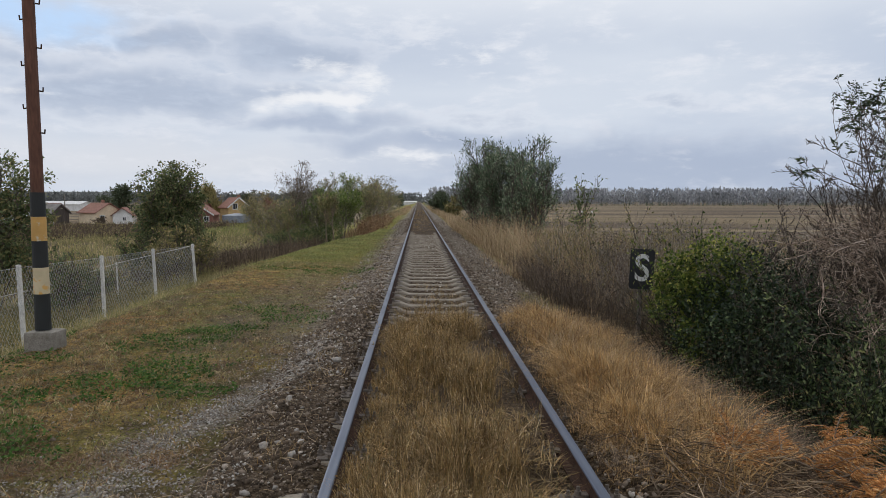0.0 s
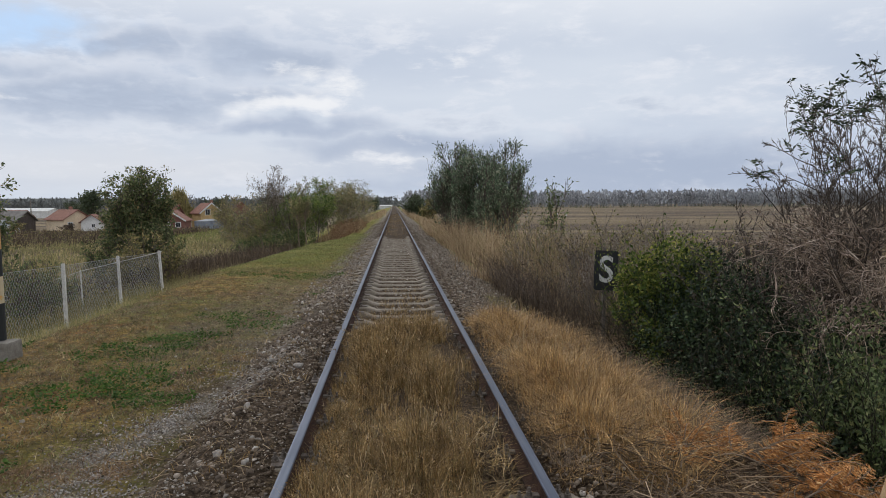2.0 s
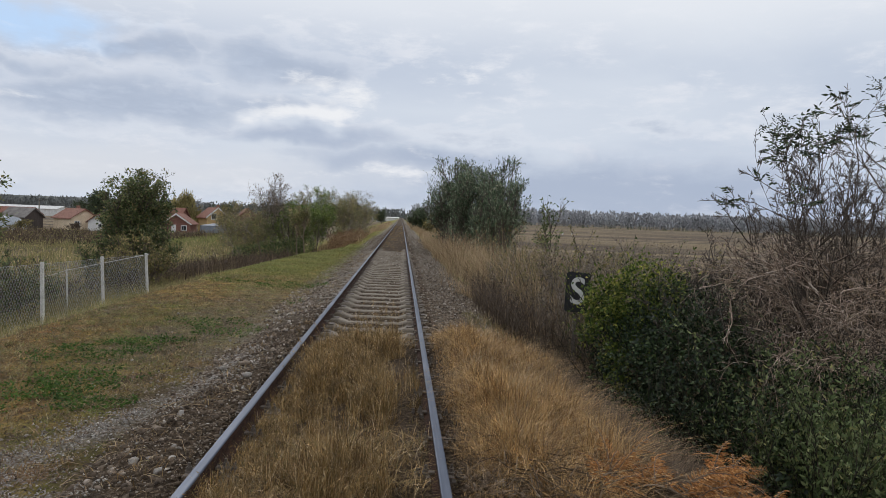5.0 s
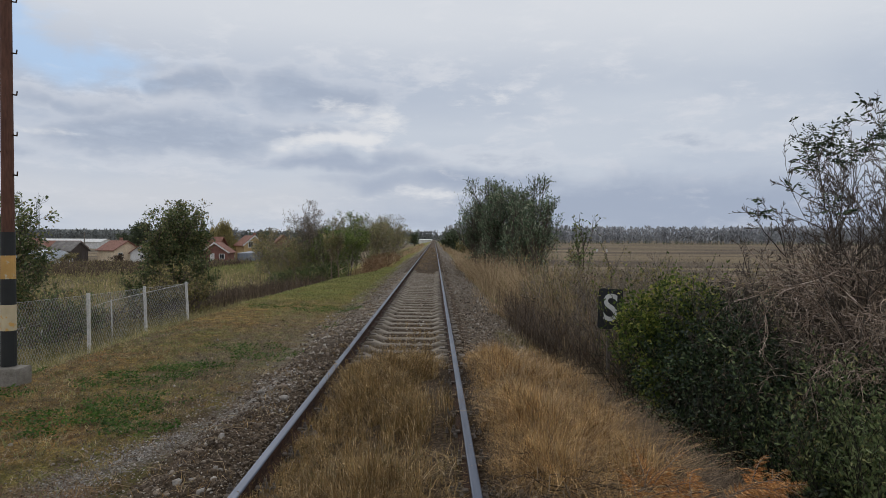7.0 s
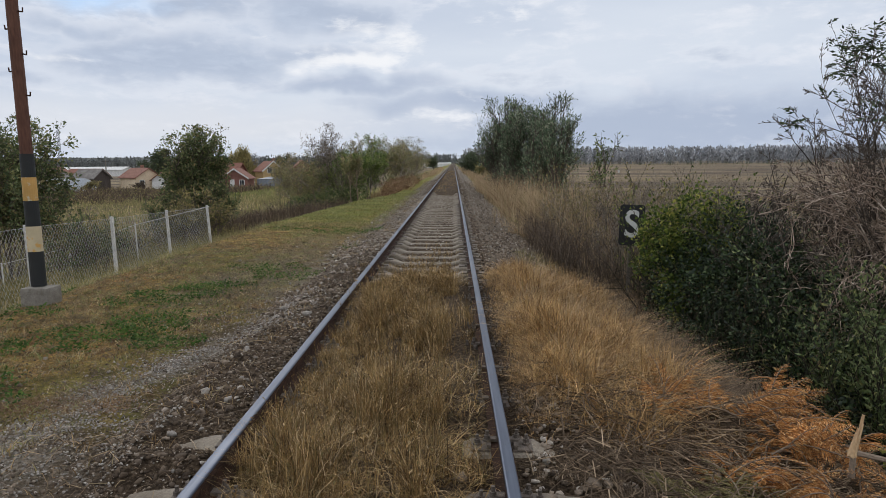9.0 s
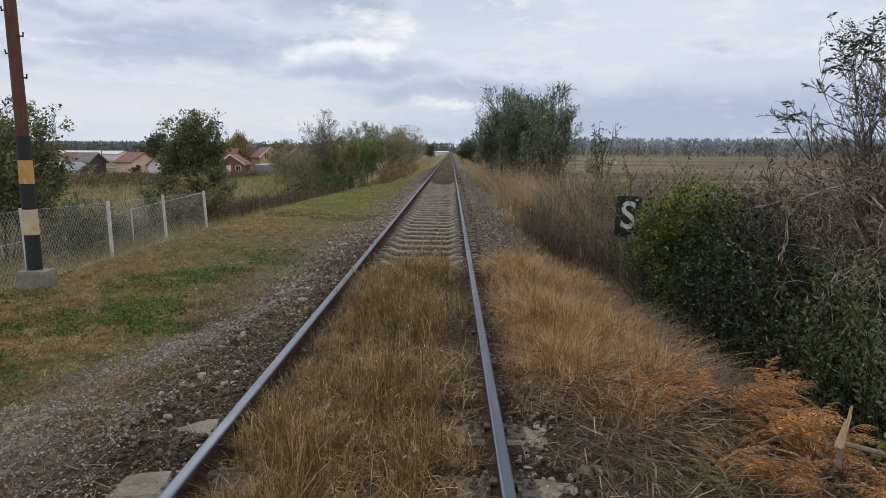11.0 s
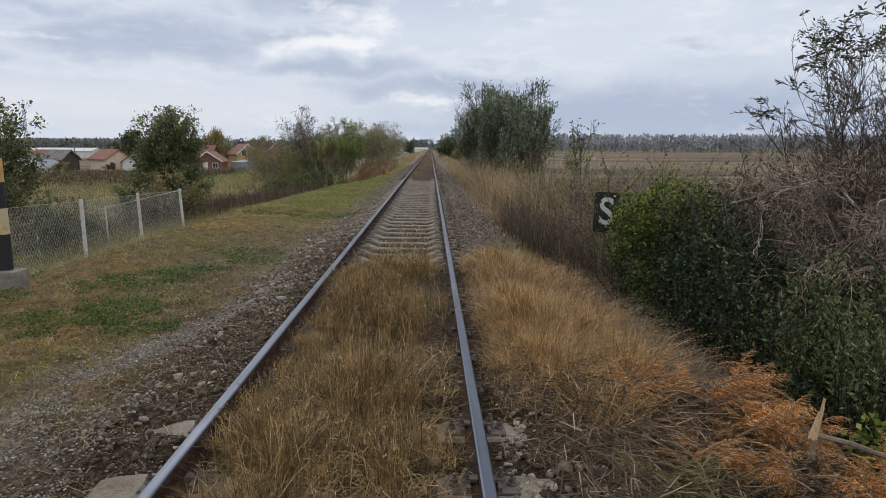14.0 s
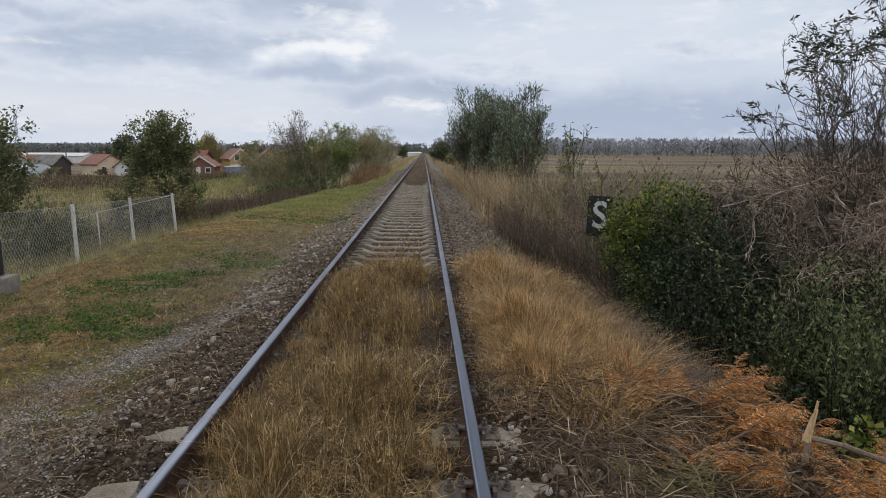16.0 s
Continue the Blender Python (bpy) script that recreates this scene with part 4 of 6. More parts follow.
x = np.interp(y, [3.6, 4.4, 5.0, 5.4, 6.0, 6.5, 7.4, 9], [-2.3, -2.35, -2.3, -2.0, -1.78, -1.6, -1.38, -1.3]) + rng.normal(0, 0.17, 7500) + 0.35 * vnoise(y * 2.1, y * 0.7, 15)
size = rng.uniform(0.003, 0.012, 7500)
xa, ya = scatter(2400, -3.2, -1.35, 3.1, 4.4, rng)
x, y, size = np.concatenate([x, xa]), np.concatenate([y, ya]), np.concatenate([size, rng.uniform(0.003, 0.011, 2400)])
v, t = stones(on_ground(x, y, 0.002), size, rng)
tagged(new("grit", npmesh("grit", v, t, None, M_PALE)), "pale grit trodden into a strip beside the track", "gravel", kind="stuff")
v, t, _ = merge(*sets)
tagged(new("ballast", npmesh("ballast", v, t, None, M_STONE)), "brown and grey crushed stone ballast along the rails", "ballast", kind="stuff")
x, y = scatter(2600, -1.75, -0.87, 2.3, 9, rng, 1.0)
size = rng.uniform(0.008, 0.034, 2600) * rng.uniform(0.5, 1.0, 2600)
v, t = stones(on_ground(x, y, 0.0), size, rng)
tagged(new("earth_clods", npmesh("earth_clods", v, t, None, M_CLOD)), "dark crumbled earth clods beside the rail", "earth", kind="stuff")
x, y = scatter(420, -1.9, -0.92, 2.5, 24, rng, 1.3)
size = rng.uniform(0.005, 0.020, 420)
v, t = stones(on_ground(x, y, 0.008), size, rng)
tagged(new("pale_ballast", npmesh("pale_ballast", v, t, None, M_PALE)), "scattered pale stones on the ballast", "ballast", kind="stuff")

for i, (x, y, s, mt) in enumerate(((-1.145, 4.865, 0.036, M_PALE), (-1.09, 4.80, 0.030, M_PALE), (-1.092, 4.402, 0.044, M_PALE), (-1.269, 3.924, 0.032, M_PALE), (-1.31, 4.60, 0.038, M_PALE), (-1.24, 4.66, 0.028, M_PALE),
                                  (-3.39, 11.58, 0.035, M_PALE), (-1.45, 7.2, 0.04, M_PALE), (-1.25, 7.35, 0.06, M_STONE), (-1.12, 6.9, 0.055, M_PALE), (-1.35, 5.6, 0.04, M_PALE), (-1.9, 9.3, 0.03, M_PALE), (-1.62, 8.6, 0.028, M_PALE),
                                  (-3.2, 4.75, 0.028, M_PALE), (1.28, 3.12, 0.055, M_STONE), (1.2, 3.35, 0.05, M_STONE), (0.52, 3.42, 0.05, M_STONE), (0.34, 3.40, 0.04, M_STONE), (1.0, 3.62, 0.03, M_PALE), (1.42, 2.95, 0.07, M_STONE), (-1.0, 3.0, 0.05, M_STONE))):
    v, t = stones(np.zeros((1, 3)), np.array([s]), rng)
    ob = new("stone", npmesh("stone", v, t, None, mt))
    ob.location = (x, y, float(ground_z(x, y)) + s * 0.3)
    tagged(ob, "pale loose stone on the ballast" if mt is M_PALE else "grey-brown loose stone beside the rail", "stone", "loose stones")

# ---------------------------------------------------------------- grass
def grass(name, label, x, y, h, w, lean, mat, rng, toward=None, lift=-0.01, category="grass"):
    n = len(x)
    az = rng.uniform(0, 2 * np.pi, n) if toward is None else rng.normal(toward, 0.9, n)
    v, t, q = blades(on_ground(x, y, lift), h, w, lean, az)
    return tagged(new(name, npmesh(name, v, t, q, mat)), label, category, kind="stuff")


def tufts(n, per, x0, x1, y0, y1, rng, wide=0.06, keep=None):
    cx, cy = scatter(n, x0, x1, y0, y1, rng)
    if keep is not None:
        ok = keep(cx, cy) > rng.uniform(0, 1, n)
        cx, cy = cx[ok], cy[ok]
    k = rng.integers(per // 2, per + per // 2, len(cx))
    return np.repeat(cx, k) + rng.normal(0, wide, k.sum()), np.repeat(cy, k) + rng.normal(0, wide, k.sum())


# between the rails: uneven tussocks of thin stalks, with bare earth along the right-hand rail
def between(a, b):
    bare = smooth(0.30, 0.46, a + 0.12 * vnoise(b * 2.0, a * 2.0, 36)) * smooth(3.0, 3.6, b)
    return np.clip(0.65 + 1.1 * vnoise(a * 3.0, b * 1.8, 35), 0.25, 1.0) * (1 - 0.88 * bare) * (1 - 0.35 * (1 - smooth(2.6, 3.4, b)))


x, y = tufts(2700, 34, -0.67, 0.66, 2.2, 9.4, rng, 0.035, between)
ok = (x > -0.70) & (x < 0.70) & ~((np.abs(x) > 0.34) & (np.abs(y - 3.15) < 0.19)) & ~((x > 0.5) & (np.abs(y - 3.81) < 0.13))
x, y = x[ok], y[ok]
hh = (0.15 + 0.14 * smooth(-0.25, 0.3, vnoise(x * 3.0, y * 1.8, 35))) * (1 - 0.35 * smooth(8.2, 9.4, y)) * np.where(np.abs(x) > 0.5, 0.75, 1.0)
grass("dry_grass", "uneven dry golden grass growing between the rails", x, y, hh * rng.uniform(0.25, 1.35, len(x)), rng.uniform(0.0016, 0.0048, len(x)), rng.uniform(0.05, 1.4, len(x)) ** 1.4, M_MIXED, rng)
# thin stalks with ragged seed heads
x, y = tufts(420, 4, -0.60, 0.42, 2.5, 9.2, rng, 0.05, between)
n = len(x)
foot = on_ground(x, y, -0.01)
h, az, bow = rng.uniform(0.16, 0.36, n), rng.uniform(0, 6.28, n), rng.uniform(0.02, 0.14, n)
mid = foot + np.stack([np.cos(az) * bow * 0.35, np.sin(az) * bow * 0.35, h * 0.55], 1)
tip = foot + np.stack([np.cos(az) * bow, np.sin(az) * bow, h], 1)
v1, q1 = tubes(np.concatenate([foot, mid]), np.concatenate([mid, tip]), 0.0014, 0.0010, 3)
i = np.repeat(np.arange(n), 7)
at = mid[i] + (tip - mid)[i] * rng.uniform(0.45, 1.05, len(i))[:, None]
v2, t2 = leaf_cloud(at, (tip - mid)[i] * 3 + rng.normal(size=(len(i), 3)) * 0.35, rng.uniform(0.012, 0.032, len(i)), 0.28, rng=rng)
v, t, q = merge((v1, None, q1), (v2, t2, None))
tagged(new("seed_stalks", npmesh("seed_stalks", v, t, q, M_MIXED)), "thin dry stalks with ragged seed heads between the rails", "grass", kind="stuff")
x, y = tufts(520, 22, -0.70, -0.50, 2.4, 9.2, rng, 0.03)
ok = (x > -0.71) & (np.abs(y - 3.15) > 0.16)
x, y = x[ok], y[ok]
grass("rail_side_grass", "matted dry grass against the foot of the rail", x, y, rng.uniform(0.05, 0.16, len(x)), rng.uniform(0.002, 0.005, len(x)), rng.uniform(0.1, 1.8, len(x)), M_MIXED, rng)
x, y = tufts(260, 14, -0.64, 0.55, 8.6, 15.0, rng, 0.05, lambda a, b: 1 - smooth(8.8, 14.5, b))
grass("thinning_grass", "sparse dry grass thinning out over the sleepers", x, y, rng.uniform(0.05, 0.18, len(x)), rng.uniform(0.003, 0.006, len(x)), rng.uniform(0.1, 1.5, len(x)), M_MIXED, rng)
x, y = tufts(900, 12, -0.66, 0.66, 33, 120, rng, 0.12, lambda a, b: 0.35 + 0.6 * vnoise(b * 0.3, a, 37))
grass("far_track_grass", "low brown growth covering the track bed far off", x, y, rng.uniform(0.02, 0.10, len(x)), rng.uniform(0.008, 0.02, len(x)), rng.uniform(0.2, 1.2, len(x)), M_MIXED, rng)
# straw lying flat
n = 5200
x, y = scatter(n, -0.66, 0.64, 2.0, 5.2, rng)
grass("fallen_straw", "matted fallen straw on the sleepers", x, y, rng.uniform(0.05, 0.11, n), rng.uniform(0.003, 0.006, n), rng.uniform(1.5, 3.0, n), M_MIXED, rng, lift=0.02)
# the bank beside the rail
def bank(a, b):
    return smooth(0.85, 1.05, a) * (1 - smooth(1.85, 2.45, a - 0.07 * (b - 5)))

x, y = tufts(3000, 32, 0.9, 3.1, 3.9, 9.6, rng, 0.05, lambda a, b: bank(a, b) * np.clip(0.6 + 1.1 * vnoise(a * 2.4, b * 2.4, 33), 0.15, 1) * (1 - 0.9 * smooth(1.5, 1.8, a) * (1 - smooth(4.6, 5.0, b))))
ok = x > 0.84
x, y = x[ok], y[ok]
hh = 0.36 * rng.uniform(0.2, 1.35, len(x)) * smooth(0.75, 1.5, x) * (1 - 0.3 * smooth(8.0, 9.6, y)) * (0.8 + 0.9 * vnoise(x * 2.4, y * 2.4, 33)) + 0.03
grass("bank_grass", "dry golden grass leaning over the ballast shoulder", x, y, hh, rng.uniform(0.002, 0.0055, len(x)), 0.05 + 2.2 * rng.uniform(0, 1, len(x)) ** 1.4, M_STRAW, rng)
x, y = tufts(520, 7, 1.0, 2.8, 4.3, 9.4, rng, 0.07, bank)
grass("wispy_stems", "pale wispy seed stems standing over the dry grass", x, y, rng.uniform(0.18, 0.46, len(x)) * smooth(0.8, 1.5, x) + 0.04, rng.uniform(0.003, 0.006, len(x)), rng.uniform(0.2, 1.9, len(x)), M_REED, rng)
n = 7000
x, y = scatter(n, 0.9, 2.6, 2.2, 5.2, rng)
ok = ~((x < 1.3) & ((np.abs(y - 3.15) < 0.2) | (np.abs(y - 3.81) < 0.16)))
x, y, n = x[ok], y[ok], int(ok.sum())
grass("dead_stalks", "grey-brown dead stalks matted beside the rail", x, y, rng.uniform(0.05, 0.15, n), rng.uniform(0.002, 0.005, n), rng.uniform(0.8, 2.6, n), M_DUFF, rng, lift=0.01)
n = 4200
x, y = scatter(n, 0.95, 2.5, 8.6, 20, rng, 1.5)
grass("shoulder_litter", "brown stalks and twigs littering the ballast by the ditch", x, y, rng.uniform(0.02, 0.09, n), rng.uniform(0.003, 0.007, n), rng.uniform(1.2, 3.2, n), M_DUFF, rng, lift=0.012, category="litter")
x, y = tufts(130, 16, 1.7, 3.2, 9.0, 13.0, rng, 0.07)
grass("grey_green_tufts", "low grey-green tufts at the edge of the ballast", x, y, rng.uniform(0.05, 0.18, len(x)), rng.uniform(0.004, 0.008, len(x)), rng.uniform(0.2, 1.4, len(x)), M_OLIVE, rng)
# short turf on the verge
def verge(a, b):
    return smooth(-5.6, -4.9, a - verge_edge(b)) * (1 - smooth(-2.5, -1.9, a - 0.45 * smooth(9, 13, b)))

x, y = tufts(11000, 10, -5.6, -1.4, 3.2, 19, rng, 0.08, verge)
grass("verge_turf", "worn brown and olive turf on the verge", x, y, rng.uniform(0.012, 0.06, len(x)) * (0.6 + 0.9 * smooth(-0.3, 0.3, vnoise(x * 4, y * 4, 17))), rng.uniform(0.003, 0.009, len(x)), rng.uniform(0.3, 2.0, len(x)), M_TURFB, rng)
x, y = tufts(4200, 7, -5.4, -2.0, 3.2, 14, rng, 0.05, verge)
grass("dead_turf", "pale dead grass bits in the worn turf", x, y, rng.uniform(0.02, 0.07, len(x)), rng.uniform(0.004, 0.008, len(x)), rng.uniform(1.0, 3.2, len(x)), M_DUFF, rng)
n = 7000
x, y = scatter(n, -2.6, -0.9, 2.2, 13, rng, 1.3)
grass("litter", "dry stalks and twigs littering the shoulder", x, y, rng.uniform(0.015, 0.05, n), rng.uniform(0.002, 0.005, n), rng.uniform(1.5, 3.5, n), M_DUFF, rng, lift=0.012, category="litter")
n = 130
x, y = scatter(n, -2.3, -0.95, 2.9, 6.5, rng)
a = on_ground(x, y, 0.012)
az, l = rng.uniform(0, 6.28, n), rng.uniform(0.05, 0.26, n)
mid = a + np.stack([np.cos(az) * l / 2, np.sin(az) * l / 2, rng.uniform(0.0, 0.05, n)], 1)
end = mid + np.stack([np.cos(az + 0.5) * l / 2, np.sin(az + 0.5) * l / 2, rng.uniform(-0.04, 0.0, n)], 1)
v, q = tubes(np.concatenate([a, mid]), np.concatenate([mid, end]), 0.0022, 0.0015, 4)
tagged(new("fallen_stalks", npmesh("fallen_stalks", v, None, q, M_REED)), "pale broken stalks lying on the dark earth", "litter", kind="stuff")
x, y = tufts(900, 14, -6.9, -5.0, 5, 22, rng, 0.07, lambda a, b: 0.4 + 0.6 * smooth(-5.6, -6.2, a))
grass("fence_weeds", "ragged grass along the foot of the fence", x, y, rng.uniform(0.05, 0.28, len(x)), rng.uniform(0.004, 0.009, len(x)), rng.uniform(0.2, 1.2, len(x)), M_MEADOW, rng)
x, y = tufts(5600, 9, -5.6, -1.35, 18, 40, rng, 0.14, verge)
grass("green_verge", "mown green grass on the verge below the trees", x, y, rng.uniform(0.03, 0.08, len(x)), rng.uniform(0.008, 0.014, len(x)), rng.uniform(0.3, 1.2, len(x)), M_TURFG, rng)
x, y = tufts(420, 12, -2.4, -0.95, 3, 30, rng, 0.05)
grass("shoulder_tufts", "sparse dry tufts in the ballast", x, y, rng.uniform(0.03, 0.10, len(x)), rng.uniform(0.003, 0.006, len(x)), rng.uniform(0.3, 1.4, len(x)), M_MIXED, rng)
x, y = tufts(330, 16, -3.3, -1.85, 4.42, 4.95, rng, 0.05, lambda a, b: 1 - smooth(0.10, 0.2, np.abs(b - 4.62 - 0.10 * (a + 2.5) - 0.1 * vnoise(a * 3, b, 16))))
grass("russet_turf", "strip of low reddish-brown dead growth by the grit", x, y, rng.uniform(0.01, 0.045, len(x)), rng.uniform(0.004, 0.009, len(x)), rng.uniform(0.5, 2.0, len(x)), M_RUSTLEAF, rng)
x, y = tufts(650, 12, -5.3, -2.1, 4, 17, rng, 0.05, verge)
grass("green_tufts", "small dark green tufts in the worn turf", x, y, rng.uniform(0.03, 0.085, len(x)), rng.uniform(0.004, 0.008, len(x)), rng.uniform(0.2, 1.4, len(x)), M_TURFG, rng)
x, y = tufts(420, 12, -5.3, -2.0, 4, 17, rng, 0.06, verge)
grass("brown_tufts", "small dead brown tufts in the worn turf", x, y, rng.uniform(0.03, 0.08, len(x)), rng.uniform(0.004, 0.008, len(x)), rng.uniform(0.3, 1.8, len(x)), M_RUSTLEAF, rng)
# weeds in low green drifts
sets = []
for cx, cy, rx, ry, n in ((-3.35, 8.35, 0.55, 0.55, 900), (-2.85, 9.0, 0.45, 0.35, 520), (-2.75, 7.2, 0.50, 0.42, 760), (-3.3, 6.45, 0.55, 0.35, 760), (-2.45, 6.3, 0.35, 0.22, 330), (-3.55, 5.2, 0.50, 0.25, 420), (-3.5, 4.75, 0.6, 0.2, 300), (-2.1, 10.1, 0.42, 0.5, 360), (-2.75, 10.7, 0.5, 0.45, 300),
                          (-2.3, 16.3, 0.75, 0.6, 700), (-3.6, 17.2, 0.7, 0.6, 500), (-4.6, 7.2, 0.4, 0.5, 260), (-5.2, 8.6, 0.3, 0.5, 260), (-4.1, 6.0, 0.4, 0.3, 300), (-1.75, 13.2, 0.2, 0.4, 90)):
    m = n * 2
    r, a = np.sqrt(rng.uniform(0, 1, m)), rng.uniform(0, 2 * np.pi, m)
    x, y = cx + 1.35 * rx * r * np.cos(a), cy + 1.35 * ry * r * np.sin(a)
    ok = vnoise(x * 4, y * 4, 40) * 1.3 + 0.46 - 0.5 * r > rng.uniform(-0.2, 0.2, m)
    x, y = x[ok], y[ok]
    at = on_ground(x, y, 0.0) + np.stack([0 * x, 0 * x, rng.uniform(0.0, 0.055, len(x))], 1)
    sets.append((*leaf_cloud(at, np.stack([rng.normal(size=len(x)), rng.normal(size=len(x)), rng.uniform(0.0, 0.9, len(x))], 1), rng.uniform(0.02, 0.05, len(x)), 0.5), None))
v, t, _ = merge(*sets)
tagged(new("low_weeds", npmesh("low_weeds", v, t, None, M_WEED)), "patches of low bright green weeds in the turf", "weeds", kind="stuff")
# tall grass beyond the sign, along both sides further on
def tall(a, b):
    return smooth(1.9, 2.6, a + 0.3 * vnoise(b * 0.5, a, 50)) * smooth(9.8, 12.5, b + 0.5 * (a - 3))

x, y = tufts(2600, 20, 2.0, 9.5, 10.5, 48, rng, 0.16, lambda a, b: tall(a, b) * (1 - 0.5 * smooth(6, 9, a)) * np.clip(0.6 + 1.2 * vnoise(a * 0.7, b * 0.45, 54), 0.12, 1) * (1 - 0.7 * smooth(2.7, 3.5, a) * (1 - smooth(16, 23, b))))
hh = (0.70 + 1.15 * smooth(13, 25, y)) * rng.uniform(0.45, 1.2, len(x)) * (0.35 + 0.65 * smooth(1.9, 3.0, x))
grass("tall_grass", "tall tan feathery grass beside the ballast", x, y, hh, rng.uniform(0.006, 0.016, len(x)), rng.uniform(0.05, 1.2, len(x)), M_REED, rng)
x, y = tufts(1500, 16, 2.2, 7, 46, 170, rng, 0.3, lambda a, b: smooth(2.1, 3.2, a + 1.6 * vnoise(b * 0.12, a * 0.3, 52)))
grass("far_tall_grass", "tan grass along the line far off", x, y, rng.uniform(0.5, 1.2, len(x)), rng.uniform(0.02, 0.04, len(x)), rng.uniform(0.1, 0.5, len(x)), M_REED, rng)
x, y = tufts(1300, 16, -6, -1.9, 44, 170, rng, 0.3, lambda a, b: smooth(1.9, 3.0, -a + 1.6 * vnoise(b * 0.12, a * 0.3, 53)))
grass("far_tan_grass", "tan grass along the line far off", x, y, rng.uniform(0.3, 0.9, len(x)), rng.uniform(0.02, 0.04, len(x)), rng.uniform(0.1, 0.5, len(x)), M_REED, rng)
x, y = tufts(560, 14, 1.7, 3.3, 4.4, 8.2, rng, 0.12, lambda a, b: smooth(1.7, 2.2, a - 0.1 * (b - 4.5)))
grass("matted_stalks", "grey matted dead stalks behind the heap of branches", x, y, rng.uniform(0.15, 0.42, len(x)), rng.uniform(0.003, 0.006, len(x)), rng.uniform(0.6, 2.2, len(x)), M_DUFF, rng)
x, y = tufts(420, 14, 2.4, 3.7, 4.6, 9.8, rng, 0.10, lambda a, b: smooth(2.3, 2.7, a))
grass("bank_stalks", "grey dead stalks between the grass and the brambles", x, y, rng.uniform(0.12, 0.42, len(x)), rng.uniform(0.003, 0.006, len(x)), rng.uniform(0.4, 1.8, len(x)), M_HEATH, rng)

# ---------------------------------------------------------------- shrubs and trees
def shell_leaves(rng, balls, n, size, aspect=0.6, inner=0.35):
    """Leaves through the outer part of several rounded masses, with gaps."""
    vol = np.array([b[1][0] * b[1][1] + b[1][0] * b[1][2] for b in balls])
    out = []
    for (c, r), k in zip(balls, (n * vol / vol.sum()).astype(int)):
        d = rng.normal(size=(k, 3))
        d /= np.linalg.norm(d, axis=1, keepdims=True)
        f = rng.uniform(inner, 1.0, k) ** 0.6 * (1 + 0.8 * vnoise(d[:, 0] * 3 + c[0] * 5, d[:, 2] * 3 + d[:, 1] * 2, 60))
        at = np.array(c) + d * np.array(r) * f[:, None]
        way = d + rng.normal(size=(k, 3)) * 0.8
        way[:, 2] -= 0.3
        out.append((*leaf_cloud(at, way, size * rng.uniform(0.55, 1.3, k), aspect, rng=rng), None))
    return merge(*out)


def shrub(name, label, category, place, height, spread, stems, leaf_mat, n_leaf, leaf_size, seed, depth=3, kids=(4, 6), thick=0.03, wood=None, aspect=0.4, lean_to=(0, 0), group="", bend=0.3, leafy=0.0, angle=38, k=4, base_r=0.25, wide=0.9, droop=0.2, start=0.25):
    """A many-stemmed bush: woody stems and twigs, and leaves on the outer twigs."""
    rng = np.random.default_rng(seed)
    p = thing(name, place, label, category, group)
    st = []
    for i in range(stems):
        a = 2 * math.pi * (i + rng.uniform(0, 0.8)) / stems
        out = rng.uniform(0.1, 1.0) * spread / height
        st.append(((base_r * math.cos(a) * rng.uniform(0, 1), base_r * math.sin(a) * rng.uniform(0, 1), -0.1), (out * math.cos(a) + lean_to[0], out * math.sin(a) + lean_to[1], 1.0), height * rng.uniform(0.62, 0.95), thick * rng.uniform(0.6, 1.1)))
    s, tips = grow(rng, st, depth, kids, bend=bend, angle=angle, start=start)
    fit = np.array([spread / np.percentile(np.hypot(tips[:, 0], tips[:, 1]), 93)] * 2 + [height / np.percentile(tips[:, 2], 99)])
    s[:, :3], s[:, 3:6], tips[:, :3] = s[:, :3] * fit, s[:, 3:6] * fit, tips[:, :3] * fit
    s = s[(np.hypot(s[:, 3], s[:, 4]) < spread * 1.12) & (s[:, 5] < height * 1.04)]
    tips = tips[(np.hypot(tips[:, 0], tips[:, 1]) < spread * 1.08) & (tips[:, 2] < height * 1.02)]
    part("branchwork", wood_mesh("branchwork", s, wood or M_BARK, k, thick * 0.12), None, p)
    if leafy:
        tips = tips[tips[:, 2] > leafy * height]
    v, t = leaves_on(tips, n_leaf, leaf_size, rng, spread=0.04 * height / 3, aspect=aspect, wide=wide, droop=droop)
    part("crown", npmesh("crown", v, t, None, leaf_mat), None, p)
    return p


def gz(x, y):
    return float(ground_z(np.array([x]), np.array([y]))[0])


# the dark bush behind the fence's end and the one behind the pole
shrub("bush", "dense dark green rounded bush behind the wire fence", "bush", (-12.5, 32.3, gz(-12.5, 32.3)), 3.25 - gz(-12.5, 32.3), 1.65, 30, M_BUSHG, 27000, 0.14, 101, kids=(5, 7), aspect=0.55, group="bushes behind the fence", base_r=0.7, start=0.08)
shrub("bush", "lower brownish green bush grown against a taller one", "bush", (-11.4, 31.6, gz(-11.4, 31.6)), 2.9, 1.3, 18, M_BUSHG, 9000, 0.14, 106, kids=(5, 7), aspect=0.5, group="bushes behind the fence", base_r=0.8, start=0.05)
shrub("bush", "low brownish green bush grown against a taller one", "bush", (-12.9, 31.0, gz(-12.9, 31.0)), 2.4, 1.4, 18, M_BUSHG, 9000, 0.13, 107, kids=(5, 7), aspect=0.5, group="bushes behind the fence", base_r=0.8, start=0.05)
shrub("bush", "dark green bush with upright shoots below the embankment", "bush", (-13.6, 20, gz(-13.6, 20)), 2.85 - gz(-13.6, 20), 2.0, 18, M_BUSHG, 18000, 0.13, 102, kids=(5, 7), aspect=0.5, group="bushes behind the fence", base_r=0.7)
